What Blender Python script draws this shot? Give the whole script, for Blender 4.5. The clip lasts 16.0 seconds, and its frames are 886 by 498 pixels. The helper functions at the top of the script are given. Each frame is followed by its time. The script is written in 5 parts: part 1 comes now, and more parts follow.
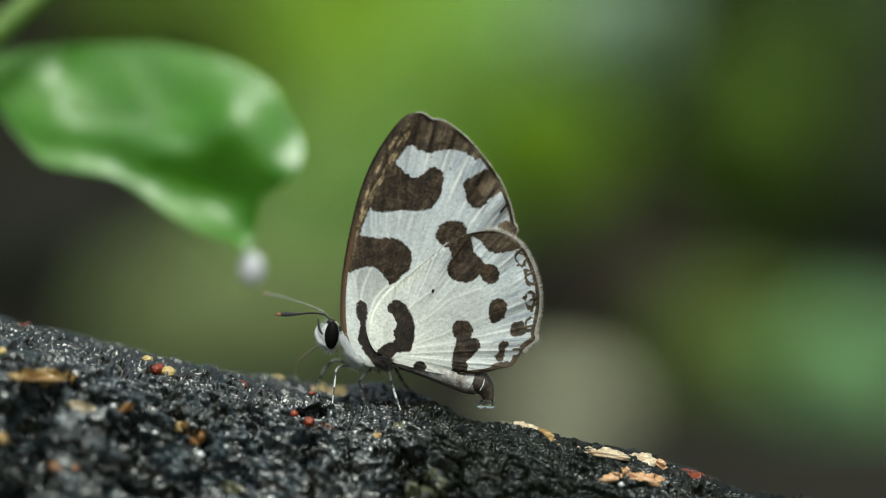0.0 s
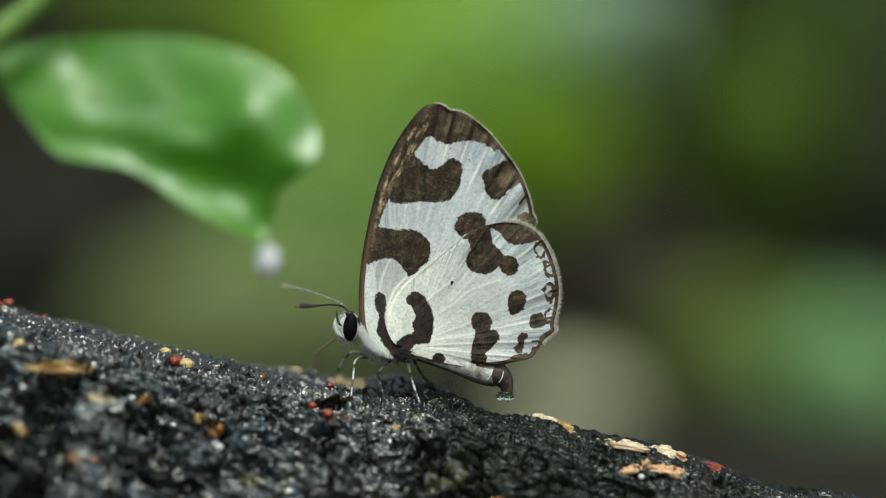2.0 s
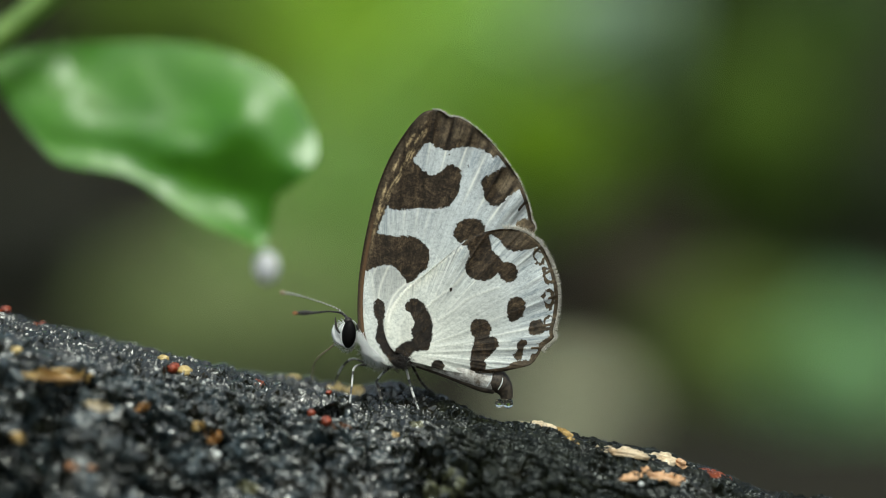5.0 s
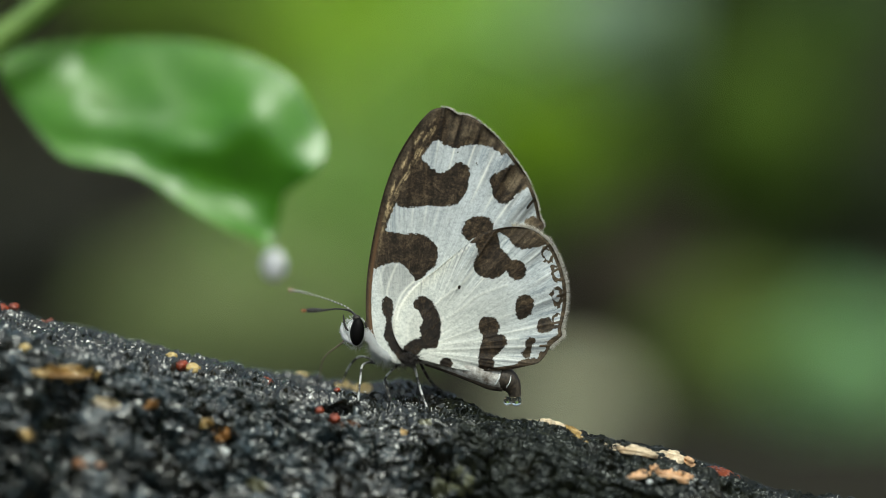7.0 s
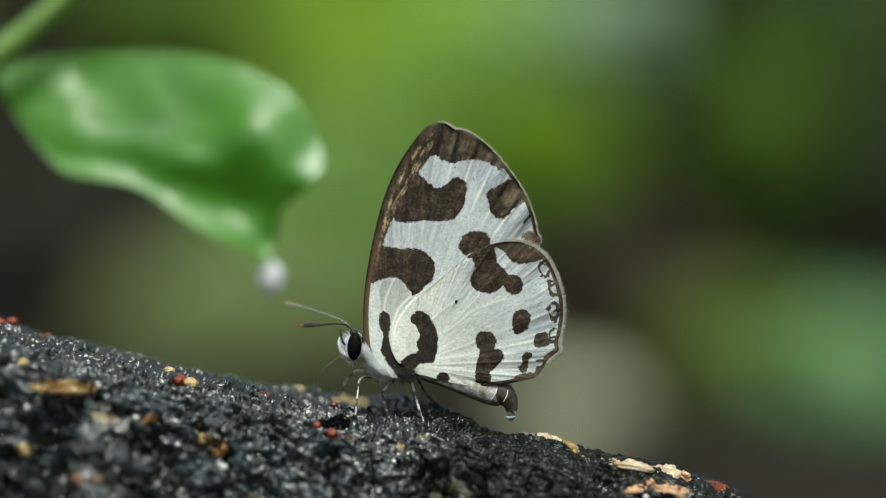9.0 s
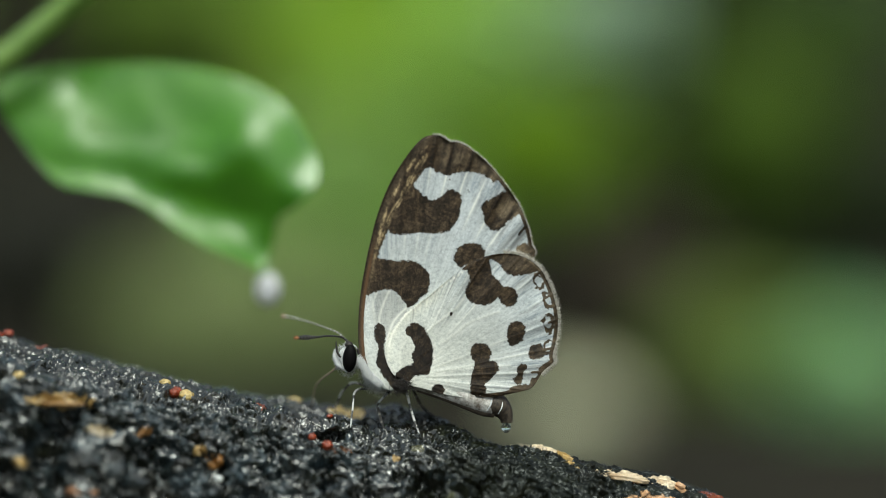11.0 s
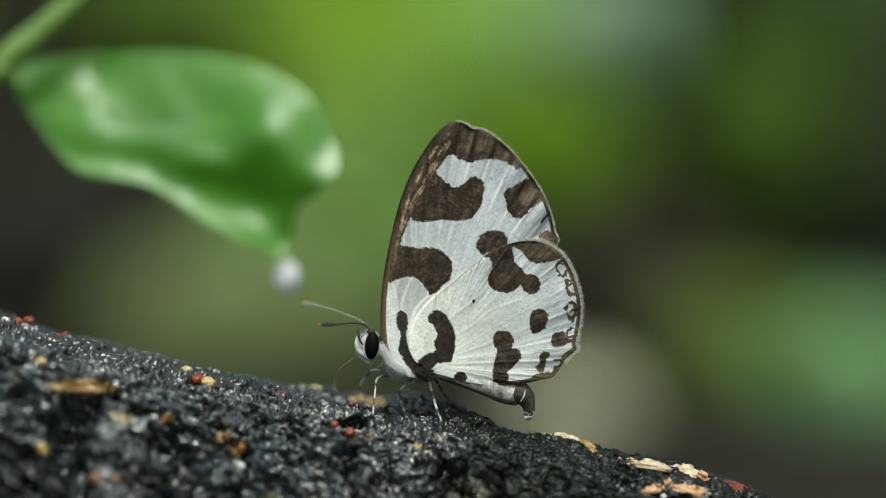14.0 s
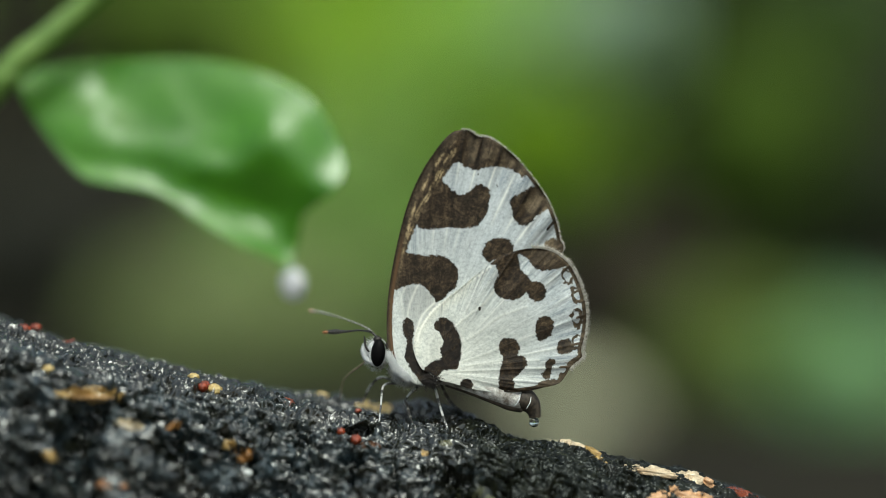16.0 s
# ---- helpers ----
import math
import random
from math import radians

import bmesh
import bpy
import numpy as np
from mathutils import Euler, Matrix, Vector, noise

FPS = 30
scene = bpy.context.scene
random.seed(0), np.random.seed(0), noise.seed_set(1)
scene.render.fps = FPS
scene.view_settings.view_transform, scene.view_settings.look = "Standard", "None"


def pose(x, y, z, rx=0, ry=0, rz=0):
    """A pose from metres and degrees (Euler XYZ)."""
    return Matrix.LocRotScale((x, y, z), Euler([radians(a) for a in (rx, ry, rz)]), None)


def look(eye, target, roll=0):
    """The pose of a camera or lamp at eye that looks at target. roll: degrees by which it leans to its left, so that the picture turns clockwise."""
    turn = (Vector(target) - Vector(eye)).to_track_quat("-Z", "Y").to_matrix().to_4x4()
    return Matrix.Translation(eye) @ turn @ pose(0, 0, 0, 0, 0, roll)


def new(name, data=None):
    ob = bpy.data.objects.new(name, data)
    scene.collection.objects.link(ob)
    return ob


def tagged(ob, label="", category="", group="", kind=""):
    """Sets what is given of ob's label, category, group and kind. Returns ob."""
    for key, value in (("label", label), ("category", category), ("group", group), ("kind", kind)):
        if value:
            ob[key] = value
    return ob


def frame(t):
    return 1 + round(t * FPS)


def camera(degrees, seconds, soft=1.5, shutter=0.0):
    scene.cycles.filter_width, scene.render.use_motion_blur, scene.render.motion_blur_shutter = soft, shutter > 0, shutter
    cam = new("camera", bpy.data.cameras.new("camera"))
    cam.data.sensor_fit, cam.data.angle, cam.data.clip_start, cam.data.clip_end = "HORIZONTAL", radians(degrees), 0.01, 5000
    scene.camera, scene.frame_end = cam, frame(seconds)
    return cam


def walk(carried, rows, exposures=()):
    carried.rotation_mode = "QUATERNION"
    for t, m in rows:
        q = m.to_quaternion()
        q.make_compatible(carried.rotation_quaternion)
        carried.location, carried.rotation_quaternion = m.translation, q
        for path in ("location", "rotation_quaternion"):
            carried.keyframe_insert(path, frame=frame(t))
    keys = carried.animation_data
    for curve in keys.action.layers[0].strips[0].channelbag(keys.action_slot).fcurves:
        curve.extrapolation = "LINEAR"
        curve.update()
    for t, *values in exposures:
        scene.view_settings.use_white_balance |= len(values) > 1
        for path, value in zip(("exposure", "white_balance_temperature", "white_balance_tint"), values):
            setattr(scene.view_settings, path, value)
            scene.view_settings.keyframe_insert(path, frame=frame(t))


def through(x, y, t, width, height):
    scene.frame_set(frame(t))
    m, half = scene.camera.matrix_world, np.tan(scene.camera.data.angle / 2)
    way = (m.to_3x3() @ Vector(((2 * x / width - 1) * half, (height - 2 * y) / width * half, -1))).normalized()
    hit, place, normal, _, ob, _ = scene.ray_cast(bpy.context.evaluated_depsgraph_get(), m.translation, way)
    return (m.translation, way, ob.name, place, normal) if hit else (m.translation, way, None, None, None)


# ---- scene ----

# ------------------------------------------------------------------ camera
EYE = 0.075                      # eye height over the soil, metres
cam = camera(20.0, 16.0, soft=0.75)
cam.data.dof.use_dof = True
cam.data.dof.focus_distance = 0.1492
cam.data.dof.aperture_fstop = 11.0
# seconds, then millimetres to the right, ahead and up of the first eye, then lean in degrees
ROWS = [
    (0.0, 0.000, 0.000, 0.000, 0.000), (0.1, -0.171, 0.050, 0.006, 0.001), (0.2, -0.240, 0.101, -0.097, 0.001), (0.3, -0.342, 0.151, 0.038, 0.002),
    (0.4, -0.342, 0.202, -0.031, 0.002), (0.5, -0.221, 0.252, 0.172, 0.003), (0.6, -0.206, 0.285, -0.032, -0.005), (0.7, -0.444, 0.318, -0.237, -0.013),
    (0.8, -0.376, 0.352, -0.340, -0.022), (0.9, -0.477, 0.385, -0.476, -0.030), (1.0, -0.612, 0.418, -0.438, -0.038), (1.1, -0.579, 0.418, -0.545, -0.035),
    (1.2, -0.716, 0.417, -0.647, -0.032), (1.3, -0.852, 0.417, -0.851, -0.029), (1.4, -0.852, 0.416, -0.545, -0.026), (1.5, -0.867, 0.416, -0.591, -0.023),
    (1.6, -0.886, 0.439, -0.477, -0.023), (1.7, -0.954, 0.463, -0.545, -0.022), (1.8, -1.090, 0.486, -0.477, -0.022), (1.9, -1.124, 0.510, -0.444, -0.021),
    (2.0, -1.127, 0.533, -0.506, -0.021), (2.1, -1.294, 0.645, -0.683, -0.012), (2.2, -1.497, 0.756, -0.821, -0.003), (2.3, -1.565, 0.868, -0.822, 0.005),
    (2.4, -1.463, 0.979, -1.162, 0.014), (2.5, -1.298, 1.091, -0.885, 0.023), (2.6, -0.615, 1.189, -0.657, 0.010), (2.7, -0.479, 1.288, -0.556, -0.003),
    (2.8, -0.581, 1.386, -0.997, -0.017), (2.9, -0.817, 1.485, -1.369, -0.030), (3.0, -1.215, 1.583, -1.392, -0.043), (3.1, -0.918, 1.448, -1.132, -0.047),
    (3.2, -0.884, 1.313, -1.097, -0.052), (3.3, -0.918, 1.179, -1.028, -0.056), (3.4, -0.748, 1.044, -0.553, -0.061), (3.5, -0.821, 0.909, -0.427, -0.065),
    (3.6, -1.087, 0.952, -0.551, -0.062), (3.7, -1.223, 0.995, -0.688, -0.059), (3.8, -1.257, 1.037, -0.959, -0.057), (3.9, -1.054, 1.080, -0.756, -0.054),
    (4.0, -1.199, 1.123, -0.981, -0.051), (4.1, -1.426, 1.112, -0.926, -0.051), (4.2, -1.324, 1.100, -0.451, -0.051), (6.3, -0.984, 1.024, -0.010, -0.074),
    (6.4, -0.950, 1.021, -0.010, -0.075), (6.5, -0.681, 1.017, 0.232, -0.076), (6.6, -0.849, 1.035, 0.464, -0.058), (6.7, -1.257, 1.053, -0.146, -0.041),
    (6.8, -1.427, 1.070, -0.248, -0.023), (6.9, -1.495, 1.088, -0.249, -0.006), (7.0, -1.564, 1.106, -0.251, 0.012), (7.1, -1.394, 1.162, -0.284, 0.007),
    (7.2, -1.224, 1.219, -0.217, 0.002), (7.3, -1.190, 1.275, -0.455, -0.003), (7.4, -1.561, 1.332, -0.421, -0.008), (7.5, -1.667, 1.388, -0.576, -0.013),
    (7.6, -1.562, 1.278, -0.397, -0.000), (7.7, -1.394, 1.168, -0.463, 0.013), (7.8, -1.666, 1.057, -0.225, 0.026), (7.9, -1.600, 0.947, -0.122, 0.039),
    (8.0, -1.407, 0.837, 0.283, 0.052), (8.1, -1.499, 0.903, 0.218, 0.059), (8.2, -1.635, 0.969, 0.081, 0.067), (8.3, -1.736, 1.035, 0.181, 0.074),
    (8.4, -1.601, 1.101, 0.079, 0.082), (8.5, -1.443, 1.167, -0.074, 0.089), (8.6, -1.296, 1.073, 0.248, 0.078), (8.7, -1.262, 0.979, 0.352, 0.067),
    (8.8, -1.330, 0.884, 0.625, 0.057), (8.9, -1.432, 0.790, 0.662, 0.046), (9.0, -1.387, 0.696, 0.631, 0.035), (9.1, -1.194, 0.668, 0.630, 0.028),
    (9.2, -1.024, 0.640, 0.869, 0.020), (11.3, -1.087, 0.330, 1.354, -0.070), (11.4, -0.916, 0.326, 1.319, -0.075), (11.5, -0.826, 0.321, 1.292, -0.080),
    (11.6, -0.936, 0.295, 1.177, -0.081), (11.7, -1.072, 0.268, 1.246, -0.082), (11.8, -1.209, 0.242, 1.281, -0.082), (11.9, -1.106, 0.215, 1.384, -0.083),
    (12.0, -1.054, 0.189, 1.499, -0.084), (12.1, -1.141, 0.265, 1.349, -0.075), (12.2, -1.414, 0.342, 1.074, -0.065), (12.3, -1.652, 0.418, 1.004, -0.056),
    (12.4, -1.891, 0.495, 0.867, -0.046), (12.5, -1.794, 0.571, 0.838, -0.037), (12.6, -1.754, 0.641, 0.829, -0.035), (12.7, -1.754, 0.711, 0.726, -0.033),
    (12.8, -1.754, 0.782, 0.690, -0.030), (12.9, -1.753, 0.852, 0.689, -0.028), (13.0, -1.810, 0.922, 0.832, -0.026), (13.1, -1.957, 0.897, 0.586, -0.021),
    (13.2, -2.127, 0.872, 0.790, -0.016), (13.3, -2.026, 0.846, 0.926, -0.011), (13.4, -2.026, 0.821, 1.028, -0.006), (13.5, -2.075, 0.796, 0.932, -0.001),
    (13.6, -2.265, 0.788, 0.825, 0.014), (13.7, -2.334, 0.780, 0.791, 0.028), (13.8, -2.437, 0.771, 0.587, 0.043), (13.9, -2.539, 0.763, 0.586, 0.057),
    (14.0, -2.426, 0.755, 0.593, 0.072), (14.1, -1.998, 0.591, 0.760, 0.061), (14.2, -1.897, 0.428, 1.036, 0.050), (14.3, -1.864, 0.264, 0.938, 0.038),
    (14.4, -1.626, 0.101, 1.215, 0.027), (14.5, -1.711, -0.063, 1.231, 0.016), (14.6, -1.831, -0.008, 1.218, 0.021), (14.7, -1.899, 0.047, 1.250, 0.026),
    (14.8, -2.103, 0.101, 1.147, 0.031), (14.9, -2.205, 0.156, 0.940, 0.036), (15.0, -2.532, 0.211, 0.889, 0.041), (15.1, -2.512, 0.191, 0.837, 0.046),
    (15.2, -2.683, 0.171, 0.769, 0.052), (15.3, -2.752, 0.151, 0.735, 0.057), (15.4, -2.582, 0.131, 1.213, 0.063), (15.5, -2.520, 0.111, 1.154, 0.068),
    (16.0, -2.789, 0.308, 1.037, 0.065),
]
walk(cam, [(t, pose(x / 1000, y / 1000, EYE + z / 1000, 90, -r, 0)) for t, x, y, z, r in ROWS], exposures=[(0.0, 0.30, 6550, -2), (16.0, 0.30, 6550, -2)])

# ------------------------------------------------------------------ light: a bright overcast sky through an open canopy
SUN_EL, SUN_AZ = 62.0, 168.0     # degrees; azimuth clockwise from straight ahead
world = bpy.data.worlds.new("world")
scene.world = world
world.use_nodes = True
wn, wl = world.node_tree.nodes, world.node_tree.links
sky = wn.new("ShaderNodeTexSky")
sky.sky_type, sky.sun_disc = "NISHITA", False
sky.sun_elevation, sky.sun_rotation = radians(SUN_EL), radians(SUN_AZ)
sky.air_density, sky.dust_density, sky.ozone_density = 1.0, 4.0, 1.0
haze = wn.new("ShaderNodeHueSaturation")      # cloud: the sky's blue washed out
haze.inputs["Saturation"].default_value = 0.6
wl.new(sky.outputs[0], haze.inputs["Color"])
wl.new(haze.outputs[0], wn["Background"].inputs[0])
wn["Background"].inputs[1].default_value = 0.15
sun = new("sun", bpy.data.lights.new("sun", "SUN"))
sun.data.energy, sun.data.angle, sun.data.color = 1.3, radians(22), (0.985, 1.0, 0.95)
_d = Vector((math.sin(radians(SUN_AZ)) * math.cos(radians(SUN_EL)), math.cos(radians(SUN_AZ)) * math.cos(radians(SUN_EL)), math.sin(radians(SUN_EL))))
sun.matrix_world = look(_d * 5, (0, 0, 0))


# ------------------------------------------------------------------ materials
def mat(name, rough=0.6):
    m = bpy.data.materials.new(name)
    m.use_nodes = True
    p = m.node_tree.nodes["Principled BSDF"]
    p.inputs["Roughness"].default_value = rough
    return m, m.node_tree.nodes, m.node_tree.links, p


def coords_mm(n, l, attr=""):
    """Object coordinates in millimetres, or a stored vector."""
    if attr:
        a = n.new("ShaderNodeAttribute")
        a.attribute_name = attr
        return a.outputs["Vector"]
    c, v = n.new("ShaderNodeTexCoord"), n.new("ShaderNodeVectorMath")
    v.operation = "SCALE"
    v.inputs["Scale"].default_value = 1000.0
    l.new(c.outputs["Object"], v.inputs[0])
    return v.outputs[0]


def noise_tex(n, l, vec, scale, detail=4.0, rough=0.55, stretch=None, distort=0.0):
    if stretch:
        s = n.new("ShaderNodeVectorMath")
        s.operation = "MULTIPLY"
        s.inputs[1].default_value = stretch
        l.new(vec, s.inputs[0])
        vec = s.outputs[0]
    t = n.new("ShaderNodeTexNoise")
    t.inputs["Scale"].default_value, t.inputs["Detail"].default_value = scale, detail
    t.inputs["Roughness"].default_value, t.inputs["Distortion"].default_value = rough, distort
    l.new(vec, t.inputs["Vector"])
    return t.outputs["Fac"]


def ramp(n, l, fac, *stops):
    r = n.new("ShaderNodeValToRGB")
    e = r.color_ramp.elements
    while len(e) < len(stops):
        e.new(0.5)
    for k, (at, c) in zip(e, stops):
        k.position = at
        k.color = (*c, 1.0) if len(c) == 3 else c
    l.new(fac, r.inputs[0])
    return r.outputs[0]


def mix(n, l, fac, a, b, how="MIX"):
    m = n.new("ShaderNodeMix")
    m.data_type, m.blend_type = "RGBA", how
    for sock, val in ((m.inputs[0], fac), (m.inputs[6], a), (m.inputs[7], b)):
        if isinstance(val, (int, float)):
            sock.default_value = val
        elif isinstance(val, tuple):
            sock.default_value = (*val, 1.0)
        else:
            l.new(val, sock)
    return m.outputs[2]


def bump(n, l, p, height, dist, strength=1.0, under=None):
    b = n.new("ShaderNodeBump")
    b.inputs["Strength"].default_value, b.inputs["Distance"].default_value = strength, dist
    l.new(height, b.inputs["Height"])
    if under:
        l.new(under, b.inputs["Normal"])
    l.new(b.outputs[0], p.inputs["Normal"])
    return b.outputs[0]


def number(n, attr):
    a = n.new("ShaderNodeAttribute")
    a.attribute_name = attr
    return a.outputs["Fac"]


def mottled(name, dark, light, rough, scale, relief=0.03, coat=0.0, spec=0.5, detail=5.0, low=0.32, high=0.7):
    """A plain natural surface: two tones broken by coarse and fine noise, with fine relief; scale in features per millimetre."""
    m, n, l, p = mat(name, rough)
    v = coords_mm(n, l)
    a = noise_tex(n, l, v, scale, detail, 0.6)
    f = noise_tex(n, l, v, scale * 7, 3.0, 0.6)
    c = ramp(n, l, a, (low, dark), (high, light))
    c = mix(n, l, 0.35, c, ramp(n, l, f, (0.3, (0.35, 0.35, 0.35)), (0.7, (1, 1, 1))), "MULTIPLY")
    l.new(c, p.inputs["Base Color"])
    p.inputs["Coat Weight"].default_value, p.inputs["Coat Roughness"].default_value = coat, 0.12
    p.inputs["Specular IOR Level"].default_value = spec
    bump(n, l, p, f, min(relief, 0.12 / (7 * scale)) / 1000, 0.8)
    return m


def wing_material():
    """Scales: chalky white, cooler towards the margin and creamier at the root, with dusky cells, pale veins and brown blotches."""
    m, n, l, p = mat("wing_scales", 0.6)
    pol, v = coords_mm(n, l, "fan"), coords_mm(n, l)
    streak = noise_tex(n, l, pol, 1.0, 5.0, 0.65, (34.0, 0.34, 1.0))
    thread = noise_tex(n, l, pol, 1.0, 3.0, 0.7, (95.0, 0.8, 1.0))
    soft = noise_tex(n, l, v, 0.32, 3.0, 0.5)
    grain = noise_tex(n, l, v, 7.0, 4.0, 0.75)
    speck = noise_tex(n, l, v, 3.4, 5.0, 0.72, (1.0, 1.0, 1.6), 0.4)
    white = ramp(n, l, soft, (0.34, (0.55, 0.578, 0.575)), (0.64, (0.72, 0.745, 0.725)))
    white = mix(n, l, number(n, "cool"), white, (0.60, 0.635, 0.65))
    pale = mix(n, l, number(n, "cream"), white, (0.77, 0.755, 0.64))
    # grey-blue streaks towards the margin: shading of the folds put into the colour
    pale = mix(n, l, number(n, "outer"), pale, ramp(n, l, streak, (0.34, (0.36, 0.41, 0.47)), (0.55, (1, 1, 1))), "MULTIPLY")
    pale = mix(n, l, 0.32, pale, ramp(n, l, thread, (0.36, (0.55, 0.56, 0.55)), (0.58, (1, 1, 1))), "MULTIPLY")
    pale = mix(n, l, 0.5, pale, ramp(n, l, grain, (0.34, (0.58, 0.60, 0.61)), (0.58, (1, 1, 1))), "MULTIPLY")
    pale = mix(n, l, 0.55, pale, ramp(n, l, speck, (0.34, (0.48, 0.50, 0.52)), (0.52, (1, 1, 1))), "MULTIPLY")
    pale = mix(n, l, number(n, "smoke"), pale, (0.17, 0.165, 0.15))
    pale = mix(n, l, number(n, "ridge"), pale, (0.86, 0.85, 0.76))
    pale = mix(n, l, number(n, "vein"), pale, (0.09, 0.08, 0.07))
    patchy = noise_tex(n, l, v, 1.5, 6.0, 0.75, None, 0.9)
    brown = ramp(n, l, mix(n, l, 0.65, streak, patchy), (0.40, (0.013, 0.009, 0.005)), (0.50, (0.036, 0.025, 0.015)), (0.62, (0.105, 0.077, 0.047)))
    brown = mix(n, l, 0.7, brown, ramp(n, l, grain, (0.36, (0.40, 0.38, 0.36)), (0.64, (1.5, 1.45, 1.35))), "MULTIPLY")
    brown = mix(n, l, 0.75, brown, ramp(n, l, speck, (0.38, (0.45, 0.42, 0.40)), (0.62, (1.35, 1.32, 1.28))), "MULTIPLY")
    brown = mix(n, l, number(n, "basal"), brown, (0.24, 0.22, 0.20), "MULTIPLY")
    flake = mix(n, l, 0.5, ramp(n, l, grain, (0.36, (0.05, 0.035, 0.02)), (0.64, (0.26, 0.20, 0.12))), ramp(n, l, streak, (0.40, (0.026, 0.019, 0.011)), (0.60, (0.26, 0.20, 0.13))))
    tawny = mix(n, l, number(n, "tawny"), brown, flake)
    tawny = mix(n, l, number(n, "rust"), tawny, (0.115, 0.062, 0.028))
    tawny = mix(n, l, number(n, "gold"), tawny, ramp(n, l, grain, (0.38, (0.10, 0.065, 0.03)), (0.56, (0.62, 0.47, 0.26))))
    # ragged borders: grain and streaks of scales shift the edge of each blotch
    edge = n.new("ShaderNodeMath")
    edge.operation = "MULTIPLY_ADD"
    l.new(mix(n, l, 0.45, grain, mix(n, l, 0.5, thread, speck)), edge.inputs[0])
    edge.inputs[1].default_value = 1.0
    l.new(number(n, "dark"), edge.inputs[2])
    step = ramp(n, l, edge.outputs[0], (0.82, (0, 0, 0)), (1.18, (1, 1, 1)))
    l.new(mix(n, l, step, pale, tawny), p.inputs["Base Color"])
    p.inputs["Specular IOR Level"].default_value = 0.18
    under = bump(n, l, p, thread, 0.000012, 0.5)
    bump(n, l, p, speck, 0.000022, 0.8, under)
    return m


def fur_material():
    """Fine white hair: it scatters light through as much as it sends back."""
    m, n, l, p = mat("white_fur", 0.8)
    c = ramp(n, l, noise_tex(n, l, coords_mm(n, l), 6.0, 3.0), (0.3, (0.82, 0.84, 0.84)), (0.7, (0.95, 0.95, 0.94)))
    l.new(c, p.inputs["Base Color"])
    t, mx = n.new("ShaderNodeBsdfTranslucent"), n.new("ShaderNodeMixShader")
    l.new(c, t.inputs["Color"])
    mx.inputs[0].default_value = 0.3
    l.new(p.outputs[0], mx.inputs[1])
    l.new(t.outputs[0], mx.inputs[2])
    l.new(mx.outputs[0], n["Material Output"].inputs["Surface"])
    return m


def banded_material(name, dark, light, per_mm, share, rough=0.45, uneven=0.8):
    m, n, l, p = mat(name, rough)
    w = n.new("ShaderNodeMath")
    w.operation = "MULTIPLY"
    l.new(number(n, "along"), w.inputs[0])
    w.inputs[1].default_value = per_mm
    f = n.new("ShaderNodeMath")
    f.operation = "FRACT"
    l.new(w.outputs[0], f.inputs[0])
    a = noise_tex(n, l, coords_mm(n, l), 9.0, 3.0)
    s = n.new("ShaderNodeMath")
    s.operation = "MULTIPLY_ADD"
    l.new(a, s.inputs[0])
    s.inputs[1].default_value = uneven
    l.new(f.outputs[0], s.inputs[2])
    h = n.new("ShaderNodeMath")
    h.operation = "MULTIPLY"
    l.new(s.outputs[0], h.inputs[0])
    h.inputs[1].default_value = 0.4
    l.new(ramp(n, l, h.outputs[0], (0.4 * share, dark), (0.4 * share + 0.04, light)), p.inputs["Base Color"])
    return m


